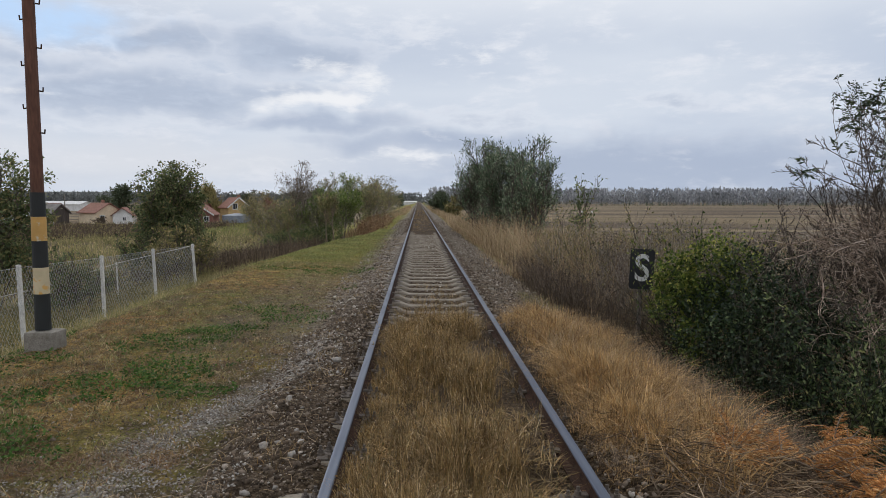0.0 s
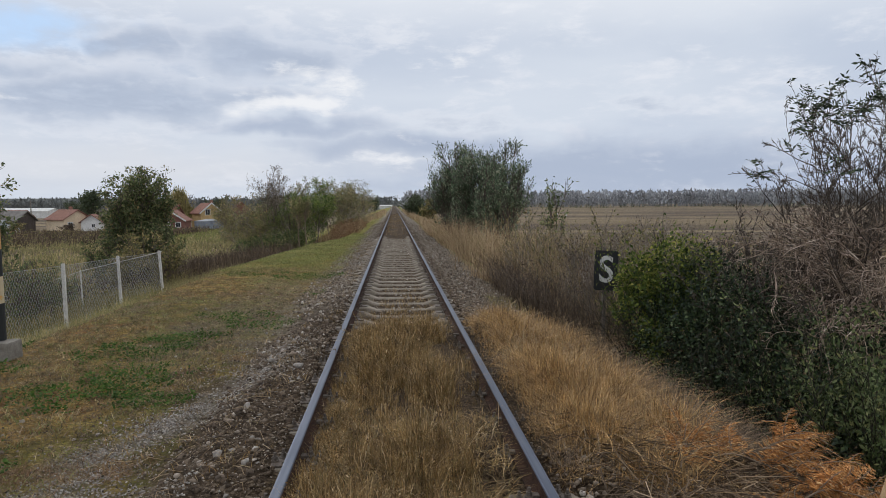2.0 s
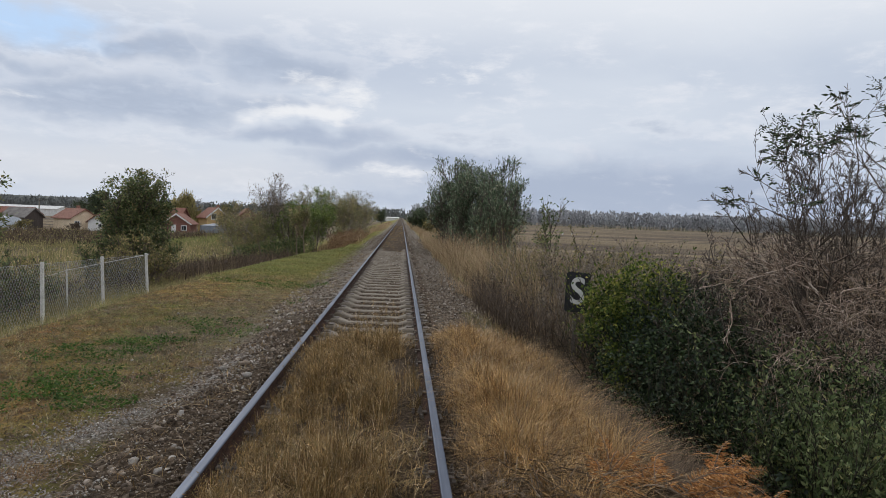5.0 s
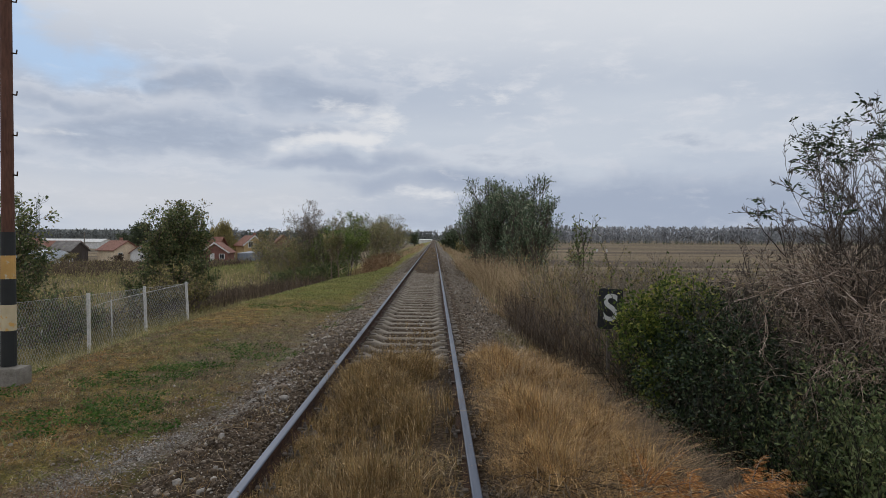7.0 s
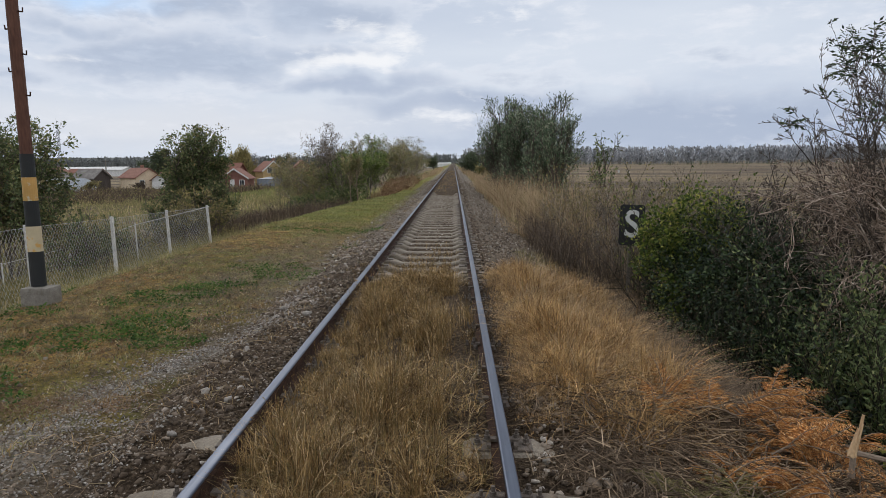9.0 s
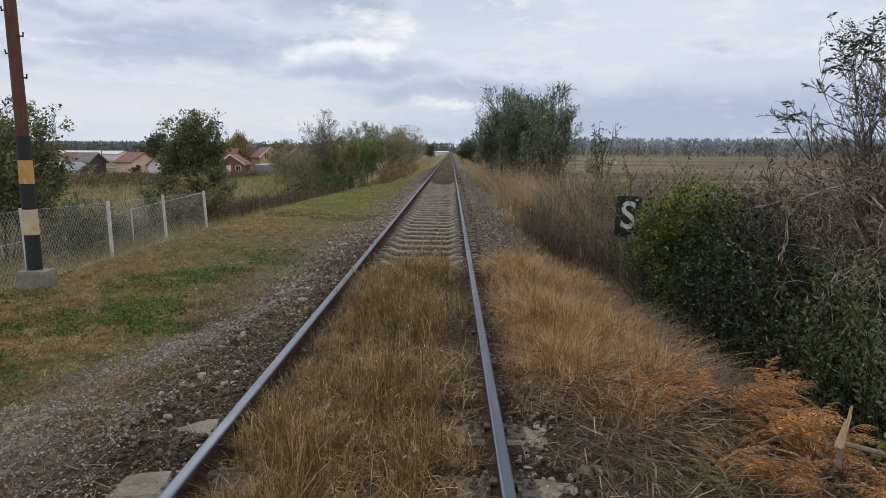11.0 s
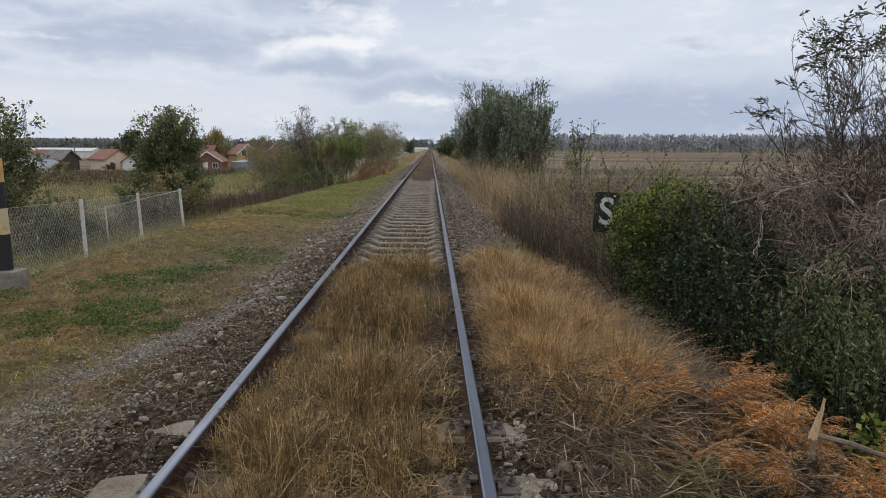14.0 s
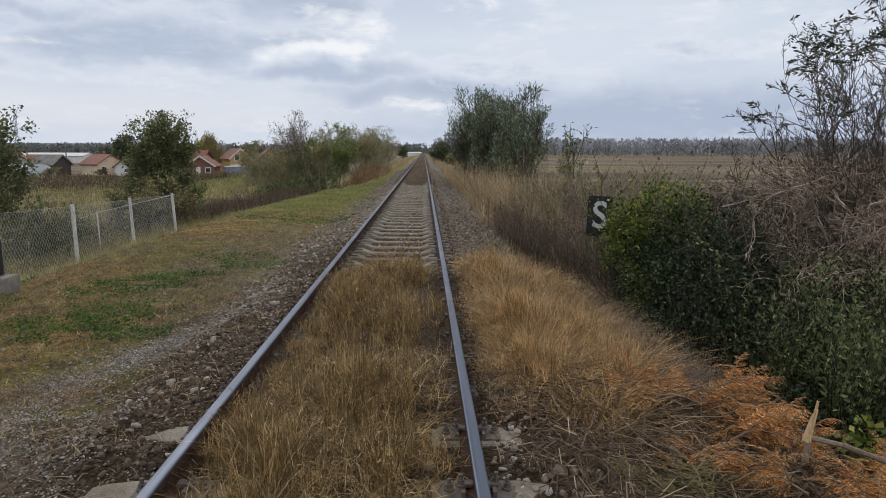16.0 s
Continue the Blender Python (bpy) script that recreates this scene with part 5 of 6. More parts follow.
shrub("bush", "low scrubby bush at the foot of the slope", "bush", (-11.0, 20.5, gz(-11, 20.5)), 1.9, 1.6, 10, M_OLIVE, 6000, 0.11, 103, kids=(5, 6), aspect=0.5, group="bushes behind the fence", base_r=0.8)

shrub("bush", "low olive bush at the end of the wire fence", "bush", (-8.0, 21.0, gz(-8.0, 21.0)), 2.0, 1.2, 12, M_OLIVE, 5000, 0.10, 104, kids=(5, 6), aspect=0.45, group="bushes behind the fence", base_r=0.7)
shrub("bush", "low brown-green bush behind the netting", "bush", (-8.4, 15.4, gz(-8.4, 15.4)), 1.7, 0.9, 12, M_BUSHG, 4000, 0.08, 105, kids=(5, 6), aspect=0.45, group="bushes behind the fence", base_r=0.5)

# the row of shrubs and small trees where the verge ends
for i, (x, y, h, sp, m, nl, bare, lab) in enumerate((
        (-7.9, 36.0, 3.6, 1.6, M_HEDGE, 6500, 0.0, "grey-green shrub with thin foliage at the verge's end"),
        (-6.6, 36.5, 4.9, 1.5, M_HEATH, 2600, 0.0, "half-bare small tree with grey twigs"),
        (-5.6, 36.0, 3.3, 1.4, M_FRESH, 7500, 0.0, "olive shrub with a thin pale trunk"),
        (-4.6, 37.5, 3.9, 1.5, M_FRESH, 11000, 0.0, "leafy green shrub in the row of trees"),
        (-3.9, 42.0, 3.6, 1.6, M_HEDGE, 8000, 0.0, "autumn shrub turning brown beside the line"),
        (-3.4, 48.0, 3.8, 1.7, M_HEDGE, 8000, 0.0, "autumn shrub turning brown beside the line"),
        (-3.4, 56.0, 4.0, 1.8, M_HEDGE, 7000, 0.0, "autumn shrub turning brown beside the line"),
        (-9.6, 41.0, 3.8, 2.0, M_OLIVE, 6000, 0.0, "olive shrub at the back of the row"),
        (-6.4, 43.0, 4.2, 1.8, M_HEDGE, 7000, 0.0, "grey-green shrub at the back of the row"))):
    x, y, h, sp = -0.25 + (x + 0.25) * 1.2, y * 1.2, h * 1.2 + 0.1, sp * 1.2
    shrub("small_tree", lab, "tree", (x, y, gz(x, y)), h, sp, 9, m, int(nl * 0.8), 0.13, 120 + i, kids=(5, 7), wood=M_TWIG, aspect=0.35, group="row of small trees", base_r=0.5, thick=0.035)
for i, (x, y, h) in enumerate(((-7.9, 39.5, 3.2), (-5.9, 40.0, 3.4), (-5.5, 40.2, 3.2))):
    shrub("sapling", "slender young tree with a pale bare stem", "tree", (x, y, gz(x, y)), h, 0.5, 1, M_HEDGE, 900, 0.13, 140 + i, kids=(6, 8), aspect=0.4, group="young trees", base_r=0.02, thick=0.05, start=0.5, wood=M_DEADWOOD)
# russet scrub below them
rng = np.random.default_rng(55)
balls = [((-3.4 + 0.5 * math.sin(i * 2.1), 40.0 + i * 1.8, -0.2), (0.7, 1.0, 0.6)) for i in range(10)]
v, t, _ = shell_leaves(rng, balls, 9000, 0.13, 0.3)
tagged(new("russet_scrub", npmesh("russet_scrub", v, t, None, M_RUSTLEAF)), "reddish-brown brambles at the foot of the trees", "scrub", kind="stuff")
balls = [((-5.6 - 0.65 * i, 41.0 + 0.3 * math.sin(i * 3), -0.5 - 0.1 * i), (0.7, 0.5, 0.6)) for i in range(7)]
v, t, _ = shell_leaves(rng, balls, 4200, 0.13, 0.5)
tagged(new("green_undergrowth", npmesh("green_undergrowth", v, t, None, M_PRIVET)), "green undergrowth below the young trees", "scrub", kind="stuff")

# the willow clump on the other side
for i, (x, y, h, sp, n) in enumerate(((3.3, 36, 4.75 - gz(3.3, 36), 1.55, 10000), (4.25, 33, 4.1 - gz(4.25, 33), 1.35, 10000), (5.0, 30, 4.35 - gz(5.0, 30), 1.35, 10000))):
    shrub("willow", "round grey-green willow bush with many upright stems", "tree", (x, y, gz(x, y)), h, sp, 13, M_WILLOW, int(n * 1.05), 0.15, 160 + i, kids=(5, 7), aspect=0.27, group="willow clump", base_r=0.8, thick=0.045, bend=0.3, angle=36, wide=0.5, droop=-0.3, start=0.22)
shrub("sapling", "young ash sapling with feathery leaves", "tree", (6.6, 26, gz(6.6, 26)), 4.4, 0.7, 3, M_PRIVET, 420, 0.16, 170, depth=2, kids=(5, 7), aspect=0.35, group="young trees", base_r=0.3, thick=0.03, start=0.5)

# weeds and dead stalks on both slopes
def weed_mass(name, label, x, y, h, mat, rng, w0=0.006, w1=0.014, leafs=0, leaf_size=0.06, leaf_mat=None, lean=0.45):
    n = len(x)
    b = on_ground(x, y, -0.02)
    v, t, q = blades(b, h, rng.uniform(w0, w1, n), rng.uniform(0.05, lean, n), rng.uniform(0, 6.28, n))
    tagged(new(name, npmesh(name, v, t, q, mat)), label, "weeds", kind="stuff")
    if leafs:
        i = rng.integers(0, n, leafs)
        f = rng.uniform(0.25, 1.0, leafs)
        at = b[i] + np.stack([rng.normal(0, 0.05, leafs), rng.normal(0, 0.05, leafs), h[i] * f], 1)
        v, t = leaf_cloud(at, rng.normal(size=(leafs, 3)), leaf_size * rng.uniform(0.6, 1.3, leafs), 0.45, rng=rng)
        tagged(new(name + "_leaves", npmesh(name + "_leaves", v, t, None, leaf_mat or mat)), label + ", leaves", "weeds", kind="stuff")


rng = np.random.default_rng(77)
x, y = tufts(900, 14, -13.5, -6.0, 22, 42, rng, 0.2, lambda a, b: smooth(-5.3, -6.6, a - verge_edge(b)))
weed_mass("dead_weeds", "purple-brown dead weeds on the slope", x, y, rng.uniform(0.5, 1.15, len(x)), M_HEATH, rng, 0.01, 0.022, 12000, 0.09)
x, y = tufts(1500, 12, -13, -6.7, 6, 22, rng, 0.15)
weed_mass("slope_weeds", "olive weeds below the fence", x, y, rng.uniform(0.25, 0.65, len(x)), M_OLIVE, rng, 0.006, 0.014, 16000, 0.07)
x, y = tufts(2400, 12, -60, -11, 20, 95, rng, 0.6)
weed_mass("meadow_weeds", "rough brown and olive weeds on the meadow", x, y, rng.uniform(0.25, 0.9, len(x)), M_MEADOW, rng, 0.03, 0.07, 16000, 0.2)
x, y = tufts(1500, 14, -110, -36, 84, 132, rng, 0.8)
weed_mass("garden_weeds", "tall grey-brown weeds and bean rows before the village gardens", x, y, rng.uniform(0.4, 1.5, len(x)), M_HEATH, rng, 0.05, 0.12, 14000, 0.25, M_OLIVE)
x, y = tufts(1100, 12, -42, -20, 84, 140, rng, 0.7)
weed_mass("pasture_grass", "rough green pasture beyond the bushes", x, y, rng.uniform(0.15, 0.5, len(x)), M_TURFG, rng, 0.05, 0.12)
x, y = tufts(900, 12, 2.2, 4.8, 10.2, 18, rng, 0.12, lambda a, b: smooth(2.1, 2.6, a))
weed_mass("brown_stalks", "dark brown dead stalks around the sign", x, y, rng.uniform(0.35, 1.1, len(x)), M_HEATH, rng, 0.004, 0.010, 3500, 0.06, None, 1.2)
x, y = tufts(620, 12, 3.0, 9, 10.8, 24, rng, 0.25)
weed_mass("rank_weeds", "rank brown weeds by the ditch", x, y, rng.uniform(0.9, 2.6, len(x)), M_REED, rng, 0.004, 0.011, 9000, 0.06, M_OLIVE, 0.9)
for i, (wx, wy, h, sp) in enumerate(((3.6, 11.6, 2.2, 0.8), (4.5, 12.2, 2.6, 1.0), (5.4, 11.8, 2.9, 1.0), (6.6, 11.6, 3.0, 1.1), (8.2, 12.6, 3.2, 1.2), (7.0, 20.0, 3.0, 1.3), (8.8, 19.0, 3.2, 1.4), (5.0, 21.0, 2.6, 1.2), (10.5, 17, 3.2, 1.5), (10.0, 24.0, 3.2, 1.6), (4.0, 13.8, 2.1, 0.9), (5.2, 14.6, 2.5, 1.0), (6.4, 13.6, 2.7, 1.0), (3.4, 16.0, 1.9, 0.8), (4.6, 17.5, 2.2, 1.0), (6.2, 17.5, 2.6, 1.1), (7.6, 15.8, 2.9, 1.1))):
    shrub("weed_bush", "thin grey-brown bush gone to seed by the ditch", "bush", (wx, wy, gz(wx, wy)), h, sp, 12, M_OLIVE if i % 2 else M_HEATH, 1500, 0.055, 180 + i, kids=(5, 7), aspect=0.4, group="weed bushes by the ditch", base_r=0.5, thick=0.012, wood=M_TWIG, angle=28)
x, y = tufts(900, 12, 9, 45, 12, 70, rng, 0.6)
weed_mass("field_weeds", "tan weeds at the field's edge", x, y, rng.uniform(0.4, 1.0, len(x)), M_REED, rng, 0.02, 0.05)

# brambles, privet and the bare elder above the ditch
def leafy_mass(name, label, balls, n, size, mat, seed, canes=40, aspect=0.65):
    rng = np.random.default_rng(seed)
    c0 = np.mean([b[0] for b in balls], 0)
    p = thing(name, (0, 0, 0), label, "bush")
    v, t, _ = shell_leaves(rng, balls, n, size, aspect)
    part("foliage", npmesh("foliage", v, t, None, mat), None, p)
    st = []
    for _ in range(canes):
        c, r = balls[rng.integers(len(balls))]
        a = rng.uniform(0, 6.28)
        bx, by = c[0] + 0.5 * r[0] * math.cos(a), c[1] + 0.5 * r[1] * math.sin(a)
        st.append(((bx, by, gz(bx, by) - 0.05), (rng.normal(0, 0.5), rng.normal(0, 0.5), 1), r[2] * rng.uniform(1.2, 2.3) + 0.2, 0.008))
    s, _ = grow(rng, st, 1, (1, 3), bend=0.7, lift=-0.3, pieces=7)
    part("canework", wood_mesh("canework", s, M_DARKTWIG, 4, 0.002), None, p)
    return p


leafy_mass("bramble_thicket", "dark green bramble thicket filling the ditch", [((3.5, 8.3, -0.2), (0.6, 0.6, 0.75)), ((3.9, 7.6, -0.15), (0.75, 0.6, 0.8)), ((4.5, 7.0, -0.25), (0.8, 0.6, 0.65)), ((4.3, 6.3, -0.75), (0.8, 0.8, 0.6)), ((4.4, 5.4, -1.0), (0.8, 0.9, 0.5)), ((3.3, 7.3, -0.65), (0.45, 0.7, 0.4)), ((5.4, 5.0, -1.0), (1.0, 0.9, 0.6)), ((5.4, 7.0, -0.3), (0.9, 0.7, 0.65)), ((4.6, 9.0, 0.1), (1.1, 0.8, 0.8)), ((6.2, 6.6, -0.4), (0.8, 0.8, 0.7)), ((3.95, 8.3, 0.35), (0.5, 0.5, 0.55)), ((4.35, 7.8, 0.12), (0.5, 0.5, 0.5)), ((3.5, 8.75, 0.4), (0.35, 0.3, 0.5))], 50000, 0.046, M_DARKLEAF, 201, 150)
leafy_mass("sign_bush", "yellow-green leafy bush beside the track sign", [((3.26, 8.75, 0.50), (0.28, 0.35, 0.46)), ((3.58, 8.6, 0.62), (0.36, 0.4, 0.55)), ((3.14, 8.85, 0.40), (0.18, 0.2, 0.32)), ((3.06, 8.9, 0.08), (0.15, 0.2, 0.15)), ((3.3, 8.4, -0.25), (0.2, 0.3, 0.35)), ((3.95, 8.55, 0.66), (0.34, 0.3, 0.4))], 5200, 0.052, M_LIMELEAF, 202, 60)
def shoots(name, label, place_list, mat, seed, per=26, size=0.055):
    """Upright leafy shoots: (x, y, lean in x, height) each, with leaves along the upper part."""
    rng = np.random.default_rng(seed)
    p = thing(name, (0, 0, 0), label, "bush")
    st = [((x, y, gz(x, y) - 0.05), (dx, rng.normal(0, 0.15), 1.0), h, 0.008) for x, y, dx, h in place_list]
    s, tips = grow(rng, st, 1, (3, 5), shrink=0.35, angle=32, bend=0.35, lift=0.2, pieces=9, start=0.35)
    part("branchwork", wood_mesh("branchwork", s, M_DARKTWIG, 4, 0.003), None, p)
    v, t = leaves_on(tips, per * len(place_list), size, rng, spread=0.03, aspect=0.42, wide=0.8, droop=0.0)
    part("foliage", npmesh("foliage", v, t, None, mat), None, p)


rng = np.random.default_rng(88)
spots = [(rng.uniform(3.1, 4.0), rng.uniform(8.4, 9.0), rng.normal(0, 0.25), rng.uniform(1.3, 2.15)) for _ in range(34)]
shoots("leaf_shoot_clump", "thin leafy shoots standing above the bush by the sign", spots, M_LIMELEAF, 207, 46, 0.05)
spots = [(rng.uniform(3.9, 6.8), rng.uniform(4.7, 6.7), rng.normal(0, 0.2), rng.uniform(0.7, 1.55) + 0.5 * rng.uniform(0, 1) ** 3) for _ in range(280)]
shoots("privet_bush", "grey-green privet shoots in front of the brambles", spots, M_PRIVET, 203, 85)
spots = [(rng.uniform(3.4, 4.4), rng.uniform(6.6, 8.2), rng.normal(-0.1, 0.2), rng.uniform(0.6, 1.3)) for _ in range(60)]
shoots("bramble_shoot_clump", "thin dark bramble shoots above the thicket", spots, M_DARKLEAF, 205, 50)
spots = [(rng.uniform(3.3, 7.2), rng.uniform(11.2, 20), rng.normal(0, 0.12), rng.uniform(1.6, 2.5)) for _ in range(90)]
shoots("tall_weed_clump", "tall thin grey-green weeds standing in the ditch", spots, M_OLIVE, 206, 60, 0.07)
leafy_mass("nettle_patch", "bright green broad leaves low by the cut branches", [((3.75, 4.35, -0.62), (0.35, 0.35, 0.26)), ((4.3, 4.3, -0.7), (0.4, 0.4, 0.3))], 420, 0.075, M_LIMELEAF, 204, 12, 0.75)


def build_elder():
    rng = np.random.default_rng(301)
    p = thing("elder_shrub", (5.5, 7.6, -1.6), "large half-bare shrub with grey twigs and a few leaf tufts", "bush")
    st = []
    top = lambda c: np.interp(c, [-1.9, -1.3, -0.95, -0.6, -0.2, 0.3, 1.0, 2.2], [2.5, 3.2, 3.8, 4.4, 4.9, 5.2, 5.05, 4.9])
    for k in range(62):
        c = -1.6 + 3.85 * k / 61 + rng.normal(0, 0.08)
        foot = np.array([0.40 + 0.38 * c + rng.normal(0, 0.12), rng.normal(0.35, 0.2), 0.0])
        goal = np.array([c, rng.normal(0.3, 0.45), float(top(c)) * rng.uniform(0.80, 1.0)])
        d = goal - foot
        st.append((foot, d / np.linalg.norm(d) + np.array([0.0, 0.0, -0.08]), np.linalg.norm(d) * 0.84, 0.016 * rng.uniform(0.5, 1.25)))
    s, tips = grow(rng, st, 3, (6, 8), shrink=0.30, angle=38, bend=0.34, lift=0.14, pieces=9, start=0.38, thin=0.5)
    part("branchwork", wood_mesh("branchwork", s, M_ELDERWOOD, 4, 0.0032), None, p)
    high = tips[(tips[:, 2] > 3.3) & (tips[:, 2] > top(tips[:, 0]) - 0.75) & (tips[:, 0] > -0.85)]
    at, way, size = [], [], []
    for i in rng.integers(0, len(high), 300):
        q, d = high[i, :3], high[i, 3:6] + rng.normal(size=3) * 0.6
        d[2] = d[2] * 0.5 + 0.1
        d /= np.linalg.norm(d)
        side = np.cross(d, np.array([0, 0, 1.0]) + rng.normal(size=3) * 0.4)
        side /= np.linalg.norm(side)
        for k in range(7):
            f = (k // 2) / 3
            sgn = 0 if k == 6 else (1 if k % 2 else -1)
            at.append(q + d * 0.12 * f)
            way.append(d * 0.8 + side * sgn + np.array([0, 0, -0.3]))
            size.append(0.074 * rng.uniform(0.6, 1.2))
    v, t = leaf_cloud(np.array(at), np.array(way), np.array(size), 0.34, rng=rng)
    part("foliage", npmesh("foliage", v, t, None, M_ELDER), None, p, "narrow green leaflets")
    # the tangle of arching bare twigs on its near side
    st = []
    for _ in range(240):
        bx, by, bz = rng.uniform(-0.7, 1.9), rng.uniform(-0.9, 0.6), rng.uniform(1.0, 2.9)
        st.append(((bx, by, bz), (rng.uniform(-1.5, 0.1), rng.uniform(-0.6, 0.2), rng.uniform(0.1, 1.0)), rng.uniform(0.7, 1.4), 0.0085))
    s, _ = grow(rng, st, 2, (2, 4), shrink=0.55, angle=40, bend=0.8, lift=-0.4, pieces=9)
    s = s[(s[:, 5] < top(s[:, 3])) & (s[:, 5] < 3.1) & (s[:, 5] > 0.75)]
    part("twig_tangle", wood_mesh("twig_tangle", s, M_CANE, 4, 0.0034), None, p, "tangled bare arching twigs")


build_elder()

# ---------------------------------------------------------------- cut branches by the rail
def frond(rng, length, pairs, leaflet):
    """One drooping feathery frond along +y, each side shoot feathered in turn: verts, tris, and the stalk's points."""
    u = np.linspace(0.06, 1, pairs)
    sag = rng.uniform(0.2, 0.6)
    mid = np.stack([0.08 * length * np.sin(u * 2.5), u * length, 0.24 * length * np.sin(u * 2.2) - sag * length * u**2], 1)
    at, way, size = [], [], []
    for c, f in zip(mid, u):
        for sgn in (-1.0, 1.0):
            d = np.array([sgn, 0.95, -0.55]) + rng.normal(0, 0.18, 3)
            d /= np.linalg.norm(d)
            l = leaflet * (1.05 - 0.8 * f) * rng.uniform(0.7, 1.2)
            side = np.cross(d, [0, 0.2, 1.0])
            for g in np.linspace(0.1, 1.0, 8):
                for e in (-1.0, 1.0):
                    at.append(c + d * l * g + np.array([0, 0, -0.18 * l * g * g]))
                    way.append(d + side * e * 0.75 + np.array([0, 0, -0.15]))
                    size.append(l * (0.46 - 0.26 * g))
    v, t = leaf_cloud(np.array(at), np.array(way), np.array(size), 0.2, 0.25, rng)
    return v, t, mid


def place_np(v, m):
    m = np.array(m)
    return v @ m[:3, :3].T + m[:3, 3]


def dead_branch(place, turn, seed, n=9, length=0.42, mat=None, label="cut branch with orange dead fronds lying beside the rail"):
    rng = np.random.default_rng(seed)
    p = thing("dead_branch", place, label, "branch", "heap of cut branches")
    sets, a, b = [], [], []
    main = [np.array([0, 0.09 * i, 0.05 * math.sin(i * 0.9)]) for i in range(7)]
    a += main[:-1]
    b += main[1:]
    ra = [0.008] * 6
    for i in range(n):
        s = main[rng.integers(1, 7)]
        m = pose(*s, rng.uniform(-10, 40), rng.uniform(-40, 40), rng.normal(0, 42))
        v, t, mid = frond(rng, length * rng.uniform(0.8, 1.5), 13, length * 0.36)
        sets.append((place_np(v, m), t, None))
        mid = place_np(mid, m)
        a += list(mid[:-1:2])
        b += list(mid[1::2]) if len(mid) % 2 == 0 else list(mid[2::2])
        ra += [0.0035] * (len(a) - len(ra))
    k = min(len(a), len(b))
    v, q = tubes(np.array(a[:k]), np.array(b[:k]), np.array(ra[:k]), np.array(ra[:k]) * 0.8, 4)
    part("stem", npmesh("stem", v, None, q, M_DEADWOOD), None, p)
    v, t, _ = merge(*sets)
    part("dead_foliage", npmesh("dead_foliage", v, t, None, mat or M_FERN), None, p)
    p.rotation_euler = [radians(c) for c in turn]
    return p


for i, (x, y, z, rx, ry, rz) in enumerate(((1.74, 4.45, -0.07, 4, 5, -60), (1.97, 4.35, -0.07, 2, -8, -95), (1.72, 4.2, -0.10, 6, 0, -30), (2.37, 4.45, -0.10, 2, 6, -60), (2.45, 4.25, -0.10, 0, 0, -110), (2.75, 4.30, -0.10, 3, 0, -15), (2.7, 4.1, -0.04, 2, 0, 110), (2.3, 3.8, -0.08, 2, 8, -80),
                                          (1.75, 3.35, -0.14, 0, 0, -75), (2.45, 3.25, -0.12, 2, 4, 60), (2.7, 2.95, -0.12, 4, 0, -20), (2.4, 2.85, -0.12, 3, -5, -60), (3.0, 3.6, -0.14, 8, 10, -50), (2.95, 3.05, -0.12, 6, 0, 40))):
    dead_branch((x + 0.05, y, gz(x, y) + 0.10 + 0.14 * smooth(1.6, 2.6, x)), (rx, ry, rz), 400 + i, 9 if i % 3 else 12, 0.25 + 0.025 * (i % 4))
dead_branch((1.95, 2.75, gz(1.95, 2.75) + 0.05), (5, 0, 30), 440, 9, 0.34, M_OLIVE, "cut branch with olive-green fronds at the heap's foot")
dead_branch((1.7, 2.95, gz(1.7, 2.95) + 0.04), (5, 0, -40), 441, 9, 0.30, M_OLIVE, "cut branch with olive-green fronds at the heap's foot")

rng = np.random.default_rng(91)
n = 2600
x, y = rng.uniform(1.2, 3.2, n), rng.uniform(2.6, 4.9, n)
a = on_ground(x, y, 0.0)
a[:, 2] = a[:, 2] * 0.75 + rng.uniform(-0.1, 0.09, n)
az, l = rng.uniform(0, 6.28, n), rng.uniform(0.12, 0.45, n)
mid = a + np.stack([np.cos(az) * l / 2, np.sin(az) * l / 2, rng.uniform(0, 0.08, n)], 1)
end = mid + np.stack([np.cos(az + 0.4) * l / 2, np.sin(az + 0.4) * l / 2, rng.uniform(-0.08, 0.03, n)], 1)
v, q = tubes(np.concatenate([a, mid]), np.concatenate([mid, end]), 0.0035, 0.0025, 4)
tagged(new("brushwood", npmesh("brushwood", v, None, q, M_DUFF)), "tangle of thin brown cut twigs", "brushwood", kind="stuff")


def split_branch():
    p = thing("broken_branch", (2.63, 3.50, -0.22), "thick broken branch with a pale splintered end", "branch")
    rng = np.random.default_rng(5)
    bm = bmesh.new()
    for dx, dy, z0, z1, r in ((0, 0, 0.12, 0.27, 0.023), (0.016, 0.004, 0.12, 0.335, 0.012), (-0.014, -0.004, 0.12, 0.23, 0.012), (0.004, -0.014, 0.12, 0.29, 0.010)):
        rod(bm, (dx - 0.005, dy, z0), (dx * 1.2 + 0.04, dy + 0.02, z1), r, r * 0.45, 7)
    for v in bm.verts:
        v.co += Vector((rng.normal(0, 0.003), rng.normal(0, 0.003), rng.uniform(-0.012, 0.012)))
    part("splintered_end", bm, M_SPLIT, p, "pale split wood")
    bm = bmesh.new()
    pts = [(0.0, 0, 0.0), (0.005, 0, 0.14), (0.16, -0.06, 0.12), (0.34, -0.10, 0.06), (0.58, -0.14, -0.04), (0.8, -0.2, -0.12)]
    for a, b in zip(pts, pts[1:]):
        rod(bm, a, b, 0.017, 0.014, 7)
    part("side_limb", bm, M_DEADWOOD, p)


split_branch()

